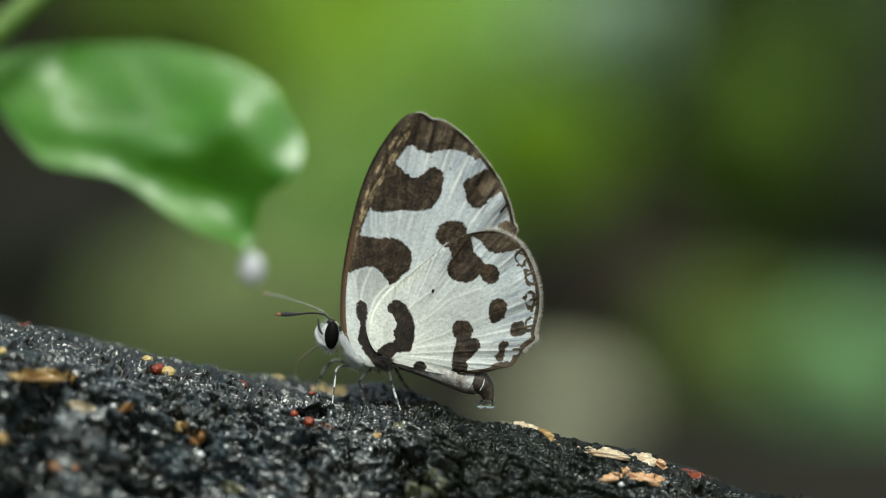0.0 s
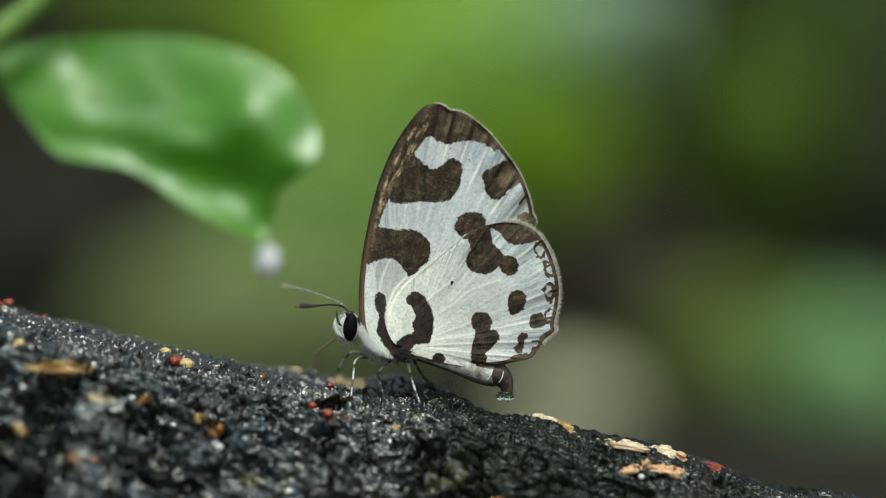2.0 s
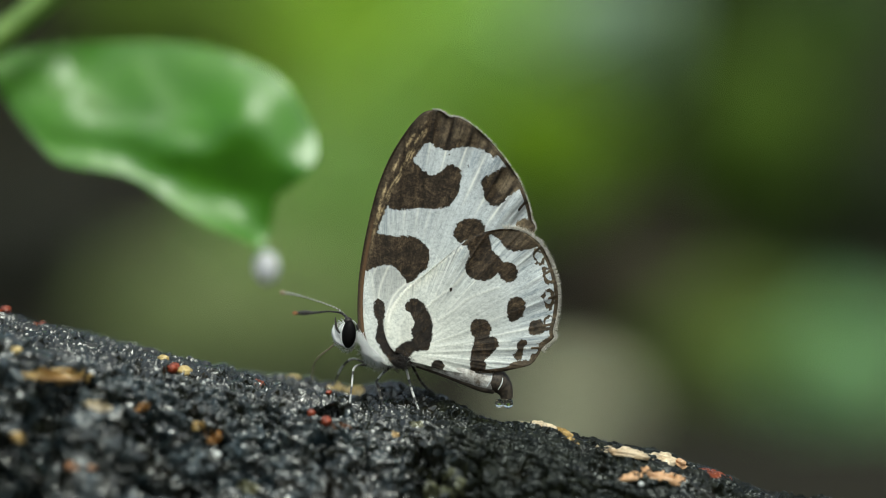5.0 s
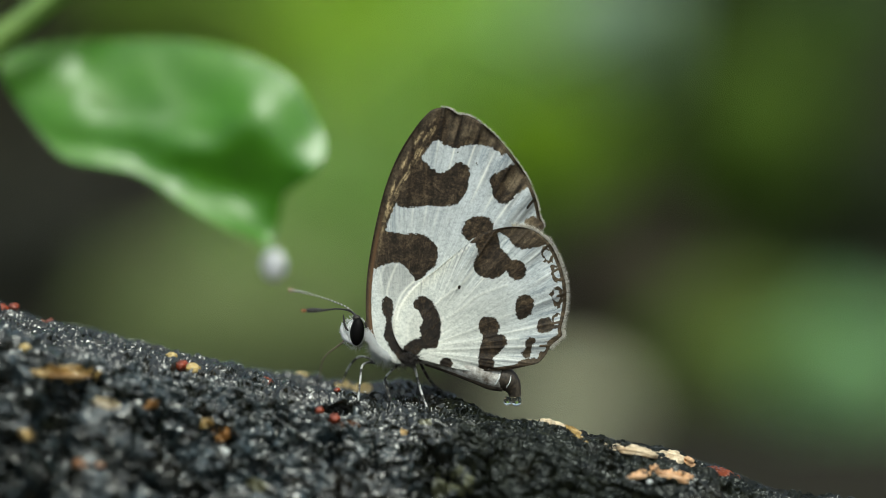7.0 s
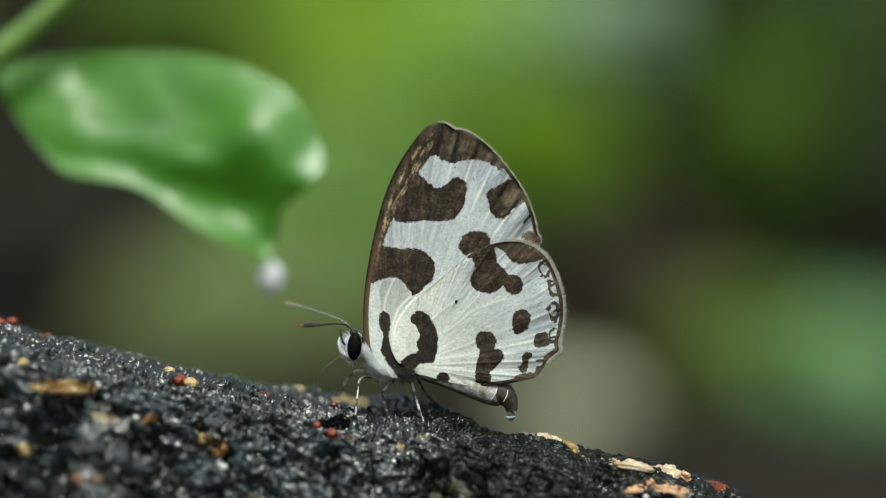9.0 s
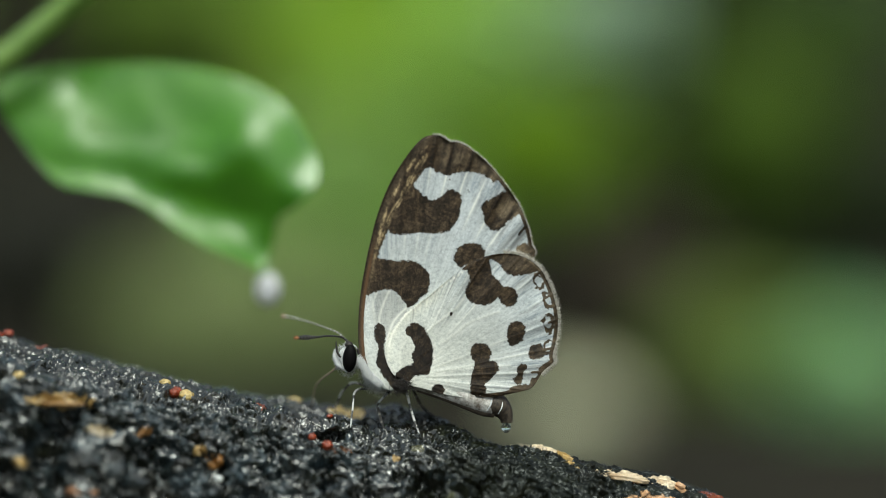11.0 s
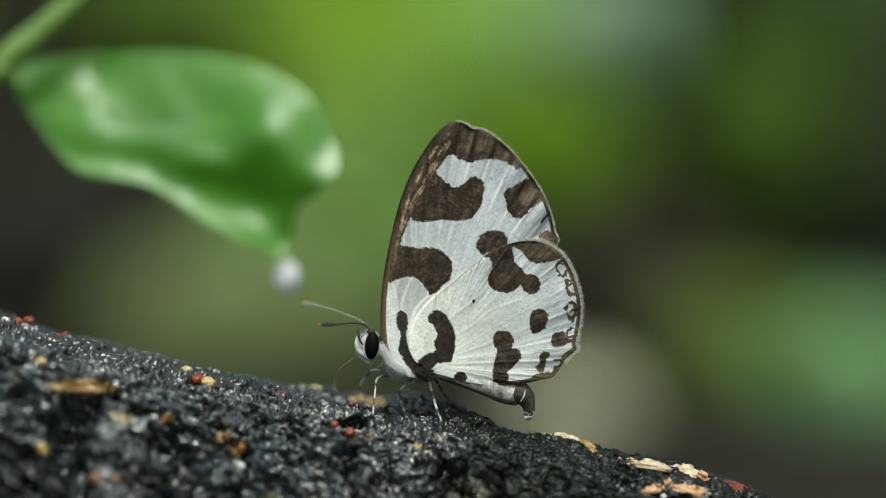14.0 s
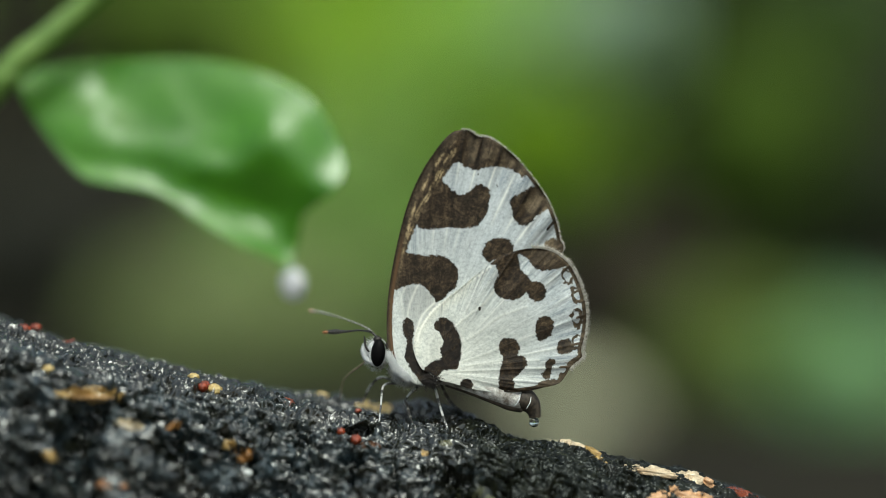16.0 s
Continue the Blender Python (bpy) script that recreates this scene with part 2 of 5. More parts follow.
def bark_material():
    m, n, l, p = mat("wet_black_bark", 0.3)
    v = coords_mm(n, l)
    big = noise_tex(n, l, v, 0.22, 4.0, 0.6)
    mid = noise_tex(n, l, v, 1.3, 5.0, 0.65, None, 0.6)
    fine = noise_tex(n, l, v, 6.0, 4.0, 0.6)
    # nearly black wet bark, olive and brown in places, under a broken blue-grey film: algae plus painted sky sheen
    c = ramp(n, l, mid, (0.32, (0.002, 0.0021, 0.0014)), (0.54, (0.0075, 0.0085, 0.005)), (0.76, (0.026, 0.028, 0.016)))
    c = mix(n, l, ramp(n, l, big, (0.52, (0, 0, 0)), (0.70, (0.6, 0.6, 0.6))), c, (0.026, 0.020, 0.013))
    algae_sheen = n.new("ShaderNodeMath")
    algae_sheen.operation = "MULTIPLY_ADD"
    l.new(number(n, "algae_sheen"), algae_sheen.inputs[0])
    algae_sheen.inputs[1].default_value = 1.0
    l.new(noise_tex(n, l, v, 0.75, 5.0, 0.65, None, 0.5), algae_sheen.inputs[2])
    c = mix(n, l, ramp(n, l, algae_sheen.outputs[0], (0.50, (0, 0, 0)), (0.74, (0.75, 0.75, 0.75))), c, (0.040, 0.061, 0.073))
    grain = noise_tex(n, l, v, 2.2, 5.0, 0.7)
    bare = mix(n, l, 0.75, coords_mm(n, l, "tone"), ramp(n, l, grain, (0.32, (0.18, 0.14, 0.12)), (0.62, (1, 1, 1))), "MULTIPLY")
    show = n.new("ShaderNodeMath")
    show.operation = "MULTIPLY_ADD"
    l.new(grain, show.inputs[0])
    show.inputs[1].default_value = 0.9
    l.new(number(n, "much"), show.inputs[2])
    c = mix(n, l, ramp(n, l, show.outputs[0], (0.74, (0, 0, 0)), (1.0, (1, 1, 1))), c, bare)
    l.new(c, p.inputs["Base Color"])
    l.new(ramp(n, l, noise_tex(n, l, v, 0.9, 3.0), (0.35, (0.22, 0.22, 0.22)), (0.7, (0.46, 0.46, 0.46))), p.inputs["Roughness"])
    # the water film is patchy
    film = n.new("ShaderNodeMath")
    film.operation = "MULTIPLY_ADD"
    l.new(noise_tex(n, l, v, 0.3, 5.0, 0.65), film.inputs[0])
    film.inputs[1].default_value = 1.6
    l.new(number(n, "film"), film.inputs[2])
    l.new(ramp(n, l, film.outputs[0], (0.45, (0.12, 0.12, 0.12)), (1.0, (1, 1, 1))), p.inputs["Coat Weight"])
    p.inputs["Coat Roughness"].default_value = 0.085
    p.inputs["Specular IOR Level"].default_value = 0.13
    p.inputs["Specular Tint"].default_value = (0.78, 0.95, 1.0, 1)
    p.inputs["Coat IOR"].default_value = 1.68
    bump(n, l, p, fine, 0.00004, 0.5)
    film_relief = n.new("ShaderNodeBump")
    film_relief.inputs["Strength"].default_value, film_relief.inputs["Distance"].default_value = 0.2, 0.00005
    l.new(fine, film_relief.inputs["Height"])
    l.new(film_relief.outputs[0], p.inputs["Coat Normal"])
    return m


def leaf_material(name, dark, light, rough=0.35, coat=0.0, through=0.25, scale=0.5, relief=0.1, spec=0.5, coat_attr=""):
    m, n, l, p = mat(name, rough)
    v = coords_mm(n, l)
    a = noise_tex(n, l, v, scale, 4.0, 0.6)
    l.new(ramp(n, l, a, (0.3, dark), (0.7, light)), p.inputs["Base Color"])
    p.inputs["Coat Weight"].default_value, p.inputs["Coat Roughness"].default_value = coat, 0.25
    if coat_attr:
        l.new(number(n, coat_attr), p.inputs["Coat Weight"])
    p.inputs["Specular IOR Level"].default_value = spec
    bump(n, l, p, a, relief / 1000, 0.6)
    t, mx = n.new("ShaderNodeBsdfTranslucent"), n.new("ShaderNodeMixShader")
    t.inputs["Color"].default_value = (light[0] * 1.3, light[1] * 1.4, light[2] * 0.6, 1)
    mx.inputs[0].default_value = through
    l.new(p.outputs[0], mx.inputs[1])
    l.new(t.outputs[0], mx.inputs[2])
    l.new(mx.outputs[0], n["Material Output"].inputs["Surface"])
    return m


def water_material(name="clear_water", clear=1.0):
    m, n, l, p = mat(name, 0.0)
    p.inputs["Transmission Weight"].default_value, p.inputs["IOR"].default_value = clear, 1.333
    p.inputs["Base Color"].default_value = (0.97, 1.0, 0.95, 1)
    if clear < 1:                # whitened: a scattering body stands in for bright sky seen through the drop
        p.inputs["Subsurface Weight"].default_value, p.inputs["Subsurface Scale"].default_value = 1.0, 0.0015
        p.inputs["Subsurface Radius"].default_value = (1.0, 1.0, 1.0)
    return m


WING = wing_material()
BARK = bark_material()
WATER = water_material()
WATER_BRIGHT = water_material("sky_bright_water", 0.25)
BODY_WHITE = mottled("white_body_scales", (0.74, 0.75, 0.75), (0.90, 0.91, 0.90), 0.8, 2.6, 0.05)
BODY_DARK = mottled("dark_body_scales", (0.018, 0.013, 0.009), (0.11, 0.085, 0.06), 0.6, 4.0, 0.06)
BODY_GREY = mottled("grey_brown_belly", (0.20, 0.165, 0.13), (0.88, 0.86, 0.81), 0.75, 2.6, 0.06)
HAIR = fur_material()
EYE_BLACK = mottled("black_compound_eye", (0.003, 0.003, 0.003), (0.008, 0.007, 0.007), 0.5, 12.0, 0.004, 0.0, 0.06)
PALP_BLACK = mottled("black_palp_scales", (0.008, 0.007, 0.006), (0.04, 0.03, 0.025), 0.6, 6.0, 0.02)
ANT_NEAR = banded_material("black_antenna_pale_rings", (0.012, 0.010, 0.009), (0.095, 0.09, 0.08), 4.2, 1.0)
ANT_FAR = banded_material("grey_antenna_white_rings", (0.10, 0.09, 0.08), (0.70, 0.69, 0.66), 4.2, 0.85)
CLUB_ORANGE = mottled("orange_club_tip", (0.24, 0.09, 0.03), (0.44, 0.20, 0.07), 0.6, 8.0, 0.01)
CLUB_PALE = mottled("pale_orange_club_tip", (0.45, 0.30, 0.18), (0.65, 0.50, 0.33), 0.6, 8.0, 0.01)
LEG = banded_material("white_leg_dark_rings", (0.035, 0.033, 0.03), (0.55, 0.55, 0.53), 0.8, 1.35, 0.45, 1.9)
LEG_DARK = banded_material("dark_leg", (0.020, 0.018, 0.016), (0.20, 0.19, 0.17), 1.4, 1.15)
PROBOSCIS = mottled("brown_proboscis", (0.26, 0.18, 0.11), (0.48, 0.37, 0.26), 0.4, 4.0, 0.01)
TAN = mottled("tan_wood", (0.24, 0.12, 0.035), (0.55, 0.33, 0.13), 0.45, 1.6, 0.15, 0.3)
CREAM = mottled("cream_bare_wood", (0.42, 0.26, 0.12), (0.80, 0.66, 0.46), 0.5, 1.4, 0.15, 0.2)
PEACH = mottled("peach_bare_wood", (0.45, 0.22, 0.09), (0.80, 0.50, 0.28), 0.45, 1.4, 0.15, 0.25)
YELLOW = mottled("yellow_resin", (0.38, 0.24, 0.06), (0.68, 0.52, 0.22), 0.3, 1.5, 0.08, 0.5)
RED = mottled("red_brown_pulp", (0.07, 0.008, 0.003), (0.36, 0.052, 0.008), 0.35, 2.5, 0.06, 0.3)
WHITE_GRIT = mottled("white_grit", (0.5, 0.52, 0.5), (0.8, 0.82, 0.8), 0.3, 2.0, 0.05, 0.4)
LEAF_WET = leaf_material("wet_green_leaf", (0.040, 0.165, 0.004), (0.090, 0.270, 0.016), 0.42, 1.0, 0.18, 0.12, 0.3, 0.3, "wet")
STEM_GREEN = mottled("green_stem", (0.10, 0.20, 0.03), (0.19, 0.32, 0.06), 0.45, 0.5, 0.1)
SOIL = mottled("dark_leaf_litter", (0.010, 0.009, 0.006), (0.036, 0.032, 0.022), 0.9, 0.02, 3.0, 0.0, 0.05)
STONE = mottled("pale_olive_stone", (0.48, 0.48, 0.30), (0.68, 0.68, 0.48), 0.8, 0.05, 1.0, 0.0, 0.05)
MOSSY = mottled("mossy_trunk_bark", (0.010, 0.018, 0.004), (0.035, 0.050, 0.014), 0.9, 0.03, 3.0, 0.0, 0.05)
CANOPY = leaf_material("canopy_leaves", (0.05, 0.10, 0.02), (0.10, 0.18, 0.04), 0.5, 0.0, 0.3, 0.02, 2.0, 0.15)
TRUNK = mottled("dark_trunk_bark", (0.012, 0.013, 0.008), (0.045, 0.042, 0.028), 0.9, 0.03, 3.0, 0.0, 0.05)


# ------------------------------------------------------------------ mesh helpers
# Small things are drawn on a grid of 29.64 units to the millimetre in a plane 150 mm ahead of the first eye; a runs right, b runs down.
GRID, PLANE = 29.64, 150.0


def on_grid(a, b, y=PLANE):
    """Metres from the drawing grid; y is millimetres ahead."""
    k = y / PLANE
    return Vector(((a - 784) / GRID * k / 1000, y / 1000, EYE + (441 - b) / GRID * k / 1000))


def sight(a, b, y):
    """A place y metres ahead, on the line from the first eye through the grid's point."""
    k = y * 1000 / PLANE
    return Vector(((a - 784) / GRID * k / 1000, y, EYE + (441 - b) / GRID * k / 1000))


def thing(name, base, label, category, group="", kind=""):
    e = new(name)
    e.location = base
    return tagged(e, label, category, group, kind)


def part(name, verts, faces, material, parent, label="", smooth=True, attrs=None, kind=""):
    """One mesh from world coordinates, under a thing (or under a part of one)."""
    top = parent
    while top.parent:
        top = top.parent
    o = np.array(top.location)
    me = bpy.data.meshes.new(name)
    me.from_pydata((np.asarray(verts, float) - o).tolist(), [], faces)
    me.polygons.foreach_set("use_smooth", [smooth] * len(me.polygons))
    for key, vals in (attrs or {}).items():
        vals = np.asarray(vals, np.float32)
        if vals.ndim == 1:
            me.attributes.new(key, "FLOAT", "POINT").data.foreach_set("value", vals)
        else:
            me.attributes.new(key, "FLOAT_VECTOR", "POINT").data.foreach_set("vector", vals.ravel())
    me.materials.append(material)
    me.update()
    ob = new(name, me)
    ob.parent = parent
    return tagged(ob, label, kind=kind)


def catmull(points, count, closed=False):
    p = np.array(points, float)
    n = len(p)
    t = np.linspace(0, n if closed else n - 1, count, endpoint=not closed)
    i = np.minimum(t.astype(int), n - 1 if closed else n - 2)
    f = (t - i)[:, None]

    def g(k):
        return p[(k % n) if closed else np.clip(k, 0, n - 1)]

    a, b, c, d = g(i - 1), g(i), g(i + 1), g(i + 2)
    return 0.5 * (2 * b + (c - a) * f + (2 * a - 5 * b + 4 * c - d) * f ** 2 + (3 * b - a - 3 * c + d) * f ** 3)


def tube(points, radii, sides=10, steps=40, flat=1.0):
    """A round tube along a smooth line in metres; radii in millimetres. Returns verts, faces and the length along it in mm."""
    c = catmull(points, steps)
    r = catmull([[x] for x in radii], steps)[:, 0] / 1000
    tan = np.gradient(c, axis=0)
    tan /= np.linalg.norm(tan, axis=1)[:, None] + 1e-12
    ref = np.array((0.0, 1.0, 0.0)) if abs(tan[:, 1]).mean() < 0.8 else np.array((1.0, 0.0, 0.0))
    side = np.cross(tan, ref)
    side /= np.linalg.norm(side, axis=1)[:, None] + 1e-12
    up = np.cross(side, tan)
    ang = np.linspace(0, 2 * np.pi, sides, endpoint=False)
    v = (c[:, None] + r[:, None, None] * (np.cos(ang)[None, :, None] * side[:, None] + flat * np.sin(ang)[None, :, None] * up[:, None])).reshape(-1, 3)
    f = [(i * sides + k, i * sides + (k + 1) % sides, (i + 1) * sides + (k + 1) % sides, (i + 1) * sides + k) for i in range(steps - 1) for k in range(sides)]
    f += [tuple(range(sides))[::-1], tuple((steps - 1) * sides + k for k in range(sides))]
    along = np.repeat(np.concatenate([[0], np.cumsum(np.linalg.norm(np.diff(c, axis=0), axis=1))]) * 1000, sides)
    return v, f, along


def ball(centre, rx, ry, rz, rings=20, sides=28, turn=0.0, rough=0.0, seed=0, power=1.0):
    """A rounded lump in world metres, radii in mm; turn tips it in the drawing plane, rough makes it uneven."""
    th = np.linspace(0, np.pi, rings + 1)[1:-1]
    ph = np.linspace(0, 2 * np.pi, sides, endpoint=False)
    d = np.array([(np.sin(a) * np.cos(b), np.sin(a) * np.sin(b), np.cos(a)) for a in th for b in ph] + [(0, 0, 1), (0, 0, -1)])
    k = np.ones(len(d))
    if rough:
        k += rough * np.array([noise.fractal(Vector(q) * 2.2 + Vector((seed * 7.1, seed * 3.3, 0)), 0.8, 2.0, 4) for q in d])
    q = np.sign(d) * np.abs(d) ** power * k[:, None] * np.array((rx, ry, rz)) / 1000
    c, s = math.cos(radians(turn)), math.sin(radians(turn))
    q = np.stack([q[:, 0] * c + q[:, 2] * s, q[:, 1], -q[:, 0] * s + q[:, 2] * c], 1)
    n, m = rings - 1, sides
    f = [(i * m + k, (i + 1) * m + k, (i + 1) * m + (k + 1) % m, i * m + (k + 1) % m) for i in range(n - 1) for k in range(m)]
    f += [(n * m, k, (k + 1) % m) for k in range(m)] + [(n * m + 1, (n - 1) * m + (k + 1) % m, (n - 1) * m + k) for k in range(m)]
    return q + np.array(centre), f


def hairs(roots, ways, lengths, width, droop=0.25):
    """Tapered hairs, each a bent three-sided sliver; metres, with width and lengths in mm."""
    v, f = [], []
    for r, w, ln in zip(roots, ways, lengths):
        w = Vector(w).normalized()
        s = w.cross(Vector((0.3, 1, 0.2))).normalized() * width / 2000
        u = w.cross(s).normalized() * width / 2000
        mid = Vector(r) + w * ln * 0.0005
        tip = Vector(r) + (w + Vector((0, 0, -droop))).normalized() * ln / 1000
        k = len(v)
        v += [Vector(r) + s, Vector(r) - s * 0.5 + u, Vector(r) - s * 0.5 - u, mid + s * 0.7, mid - s * 0.4 + u * 0.7, mid - s * 0.4 - u * 0.7, tip]
        f += [(k, k + 1, k + 4, k + 3), (k + 1, k + 2, k + 5, k + 4), (k + 2, k, k + 3, k + 5), (k + 3, k + 4, k + 6), (k + 4, k + 5, k + 6), (k + 5, k + 3, k + 6)]
    return [tuple(q) for q in v], f


# ------------------------------------------------------------------ uneven surfaces
TABLE = np.random.default_rng(11).random((256, 256))


def value_noise(x, y, shift=0):
    xi, yi = np.floor(x).astype(int), np.floor(y).astype(int)
    fx, fy = x - xi, y - yi
    fx, fy = fx * fx * fx * (fx * (6 * fx - 15) + 10), fy * fy * fy * (fy * (6 * fy - 15) + 10)

    def h(i, k):
        return TABLE[(i + 37 * shift) % 256, (k + 91 * shift) % 256]

    return (h(xi, yi) * (1 - fx) + h(xi + 1, yi) * fx) * (1 - fy) + (h(xi, yi + 1) * (1 - fx) + h(xi + 1, yi + 1) * fx) * fy


def fbm(x, y, octaves=4, gain=0.5, shift=0):
    total, amp, norm = 0.0, 1.0, 0.0
    for k in range(octaves):
        c, s = math.cos(0.7 * k), math.sin(0.7 * k)
        total = total + amp * value_noise((x * c - y * s) * 2.03 ** k, (x * s + y * c) * 2.03 ** k, shift + k)
        norm, amp = norm + amp, amp * gain
    return total / norm


def ridged(x, y, shift=0, octaves=3):
    total, amp, norm = 0.0, 1.0, 0.0
    for k in range(octaves):
        c, s = math.cos(1.1 * k + 0.4), math.sin(1.1 * k + 0.4)
        q = value_noise((x * c - y * s) * 2.1 ** k, (x * s + y * c) * 2.1 ** k, shift + 5 * k)
        total = total + amp * (1 - np.abs(2 * q - 1)) ** 2
        norm, amp = norm + amp, amp * 0.55
    return total / norm


# the log's crest: millimetres right, height against the first eye, distance ahead of crest and of the front lip
CREST_X = [-200, -60, -28, -24, -16, -12, -9, -6, -3, -0.5, 0.8, 3, 5, 7.5, 10, 12.5, 14.5, 18, 21, 30, 60, 200]
CREST_Z = [34, 6, -4.1, -5.1, -7.0, -7.8, -8.5, -8.9, -8.65, -9.15, -9.75, -10.25, -10.3, -11.3, -11.9, -12.3, -13.1, -14.3, -15.0, -16.6, -23, -56]
CREST_Y = [156, 156, 156, 156, 157, 157, 156, 156, 154.3, 151.8, 151.2, 150.6, 149.8, 150.5, 151, 150.6, 150.5, 150.5, 150.5, 150.5, 150.5, 150.5]
LIP_X, LIP_Y = [-200, -30, -23, -16, -12, 0, 8, 14, 30, 200], [144.0, 144.0, 144.4, 146.4, 146.8, 147.2, 148.4, 148.4, 148.2, 148.2]


def log_base(x, y):
    """The log's smooth form: height in mm against the first eye, at millimetres right and ahead."""
    cz, cy, lip = np.interp(x, CREST_X, CREST_Z), np.interp(x, CREST_X, CREST_Y), np.interp(x, LIP_X, LIP_Y)
    lip = lip + 1.6 * (fbm(x * 0.25, y * 0.1, 3, 0.5, 3) - 0.5)
    s = (lip - y) / 0.8
    z = cz - np.interp(x, [-7, -4, 3, 6], [0.05, 0.2, 0.2, 0.05]) * np.maximum(cy - y, 0) - np.interp(x, [-6, 3], [1.8, 1.2]) * np.where(s > 30, s, np.log1p(np.exp(np.minimum(s, 30)))) * 0.8 - 0.05 * np.maximum(y - cy, 0) ** 2
    z = z + 0.9 * (fbm(x * 0.22, y * 0.3, 3, 0.5, 1) - 0.5)
    # a small overhang beside the feet
    up, away = 1 / (1 + np.exp(-np.clip((y - 147.75) / 0.06, -40, 40))), np.abs(y - 147.75)
    return z + np.exp(-((x + 7.65) / 1.0) ** 4) * (0.5 * up * np.exp(-away / 1.2) - 0.45 * (1 - up) * np.exp(-away / 0.9))


def log_relief(x, q, y):
    """Crumbly bark: lumps, short wandering ridges and grains, in mm; q runs down over the surface."""
    wx, wq = x + 0.9 * (fbm(x * 0.8, q * 0.8, 3, 0.5, 7) - 0.5), q + 0.9 * (fbm(x * 0.8, q * 0.8, 3, 0.5, 8) - 0.5)
    tx, tq = wx + 0.5 * (fbm(x * 2.1, q * 2.1, 2, 0.5, 11) - 0.5), wq + 0.5 * (fbm(x * 2.1, q * 2.1, 2, 0.5, 12) - 0.5)
    rough = np.clip(0.25 + 1.9 * (fbm(x * 0.35, q * 0.5, 3, 0.55, 14) - 0.15), 0.3, 1.5)
    lump = np.interp(y, [143.5, 148.5], [1.15, 0.6])
    r = 0.75 * lump * (fbm(wx * 0.42, wq * 0.5, 2, 0.5, 17) - 0.5)
    r = r + 0.42 * lump * (ridged(wx * 0.52, wq * 0.9, 20, 2) - 0.45)
    # grains along the crest; broader, smoother knobs down the front
    front = np.clip((147.6 - y) / 2.5, 0, 1)
    grain = rough * (1 - 0.8 * front)
    r = r + grain * 0.19 * np.cos(2 * np.pi * 3.2 * fbm(tx * 0.50, tq * 1.05, 2, 0.5, 44))
    r = r + grain * 0.085 * np.cos(2 * np.pi * 3.0 * fbm(tx * 1.15, tq * 2.1, 2, 0.5, 47))
    r = r + (0.25 + 0.75 * front) * 0.27 * np.cos(2 * np.pi * 2.4 * fbm(tx * 0.42, tq * 0.55, 2, 0.5, 49))
    r = r + np.interp(x, [-4, 4], [0.10, 0.14]) * (1 - 0.8 * front) * (fbm(x * 2.6, q * 3.8, 2, 0.5, 60) - 0.5)
    r = r + np.interp(x, [-2, 5], [0.05, 0.10]) * (1 - 0.85 * front) * (fbm(x * 4.6, q * 5.5, 2, 0.5, 63) - 0.5)
    # wandering crevices between the knobs
    r = r - 0.9 * np.exp(-((fbm(tx * 0.34, tq * 0.20, 3, 0.5, 91) - 0.5) / 0.028) ** 2) * (0.15 + 0.85 * front)
    r = r - 0.35 * np.exp(-((fbm(tx * 0.8, tq * 0.6, 2, 0.5, 93) - 0.5) / 0.035) ** 2) * (0.3 + 0.7 * front)
    # the bark grows flatter and finer along the log
    r = r * np.interp(x, [-3, 4, 9, 18], [1.0, 0.72, 0.55, 0.62])
    # pits and deep cracks down the front
    pit = fbm(wx * 0.5, wq * 0.55, 3, 0.5, 77)
    r = r - np.interp(x, [-2, 5], [1.2, 0.6]) * np.clip((pit - 0.585) / 0.14, 0, 1) ** 2 * np.clip((148.0 - y) / 2.5, 0.25, 1)
    hole = fbm(wx * 1.3, wq * 1.9, 2, 0.5, 79)
    r = r - 0.16 * np.clip((hole - 0.58) / 0.16, 0, 1)
    # the small hollow beside the feet
    r = r - 1.3 * np.exp(-((x + 7.65) / 0.75) ** 4 - ((y - 147.75) / 0.16) ** 2)
    crack = np.abs(x + 22.8 - 0.10 * (q - 144) + 1.6 * (fbm(q * 0.35, q * 0 + 3, 2, 0.5, 9) - 0.5))
    r = r - 2.5 * np.exp(-(crack / 0.95) ** 2) * np.clip((144.4 - y) / 0.8, 0, 1)
    return r


def log_surface(x, y):
    x, y = np.asarray(x, float), np.asarray(y, float)
    z = log_base(x, y)
    e = 0.05
    gx, gy = (log_base(x + e, y) - log_base(x - e, y)) / (2 * e), (log_base(x, y + e) - log_base(x, y - e)) / (2 * e)
    ln = np.sqrt(1 + gx * gx + gy * gy)
    r = log_relief(x, y + 0.9 * (z - np.interp(x, CREST_X, CREST_Z)), y)
    floor = -EYE * 1000 - 2.0
    end = np.clip((np.abs(x) - 150) / 40, 0, 1) ** 2
    return x - gx / ln * r, y - gy / ln * r, np.maximum((z + r / ln) * (1 - end) + floor * end, floor)


def on_log(x, y, lift=0.0):
    a, b, c = log_surface([x], [y])
    return Vector((float(a[0]) / 1000, float(b[0]) / 1000, EYE + (float(c[0]) + lift) / 1000))


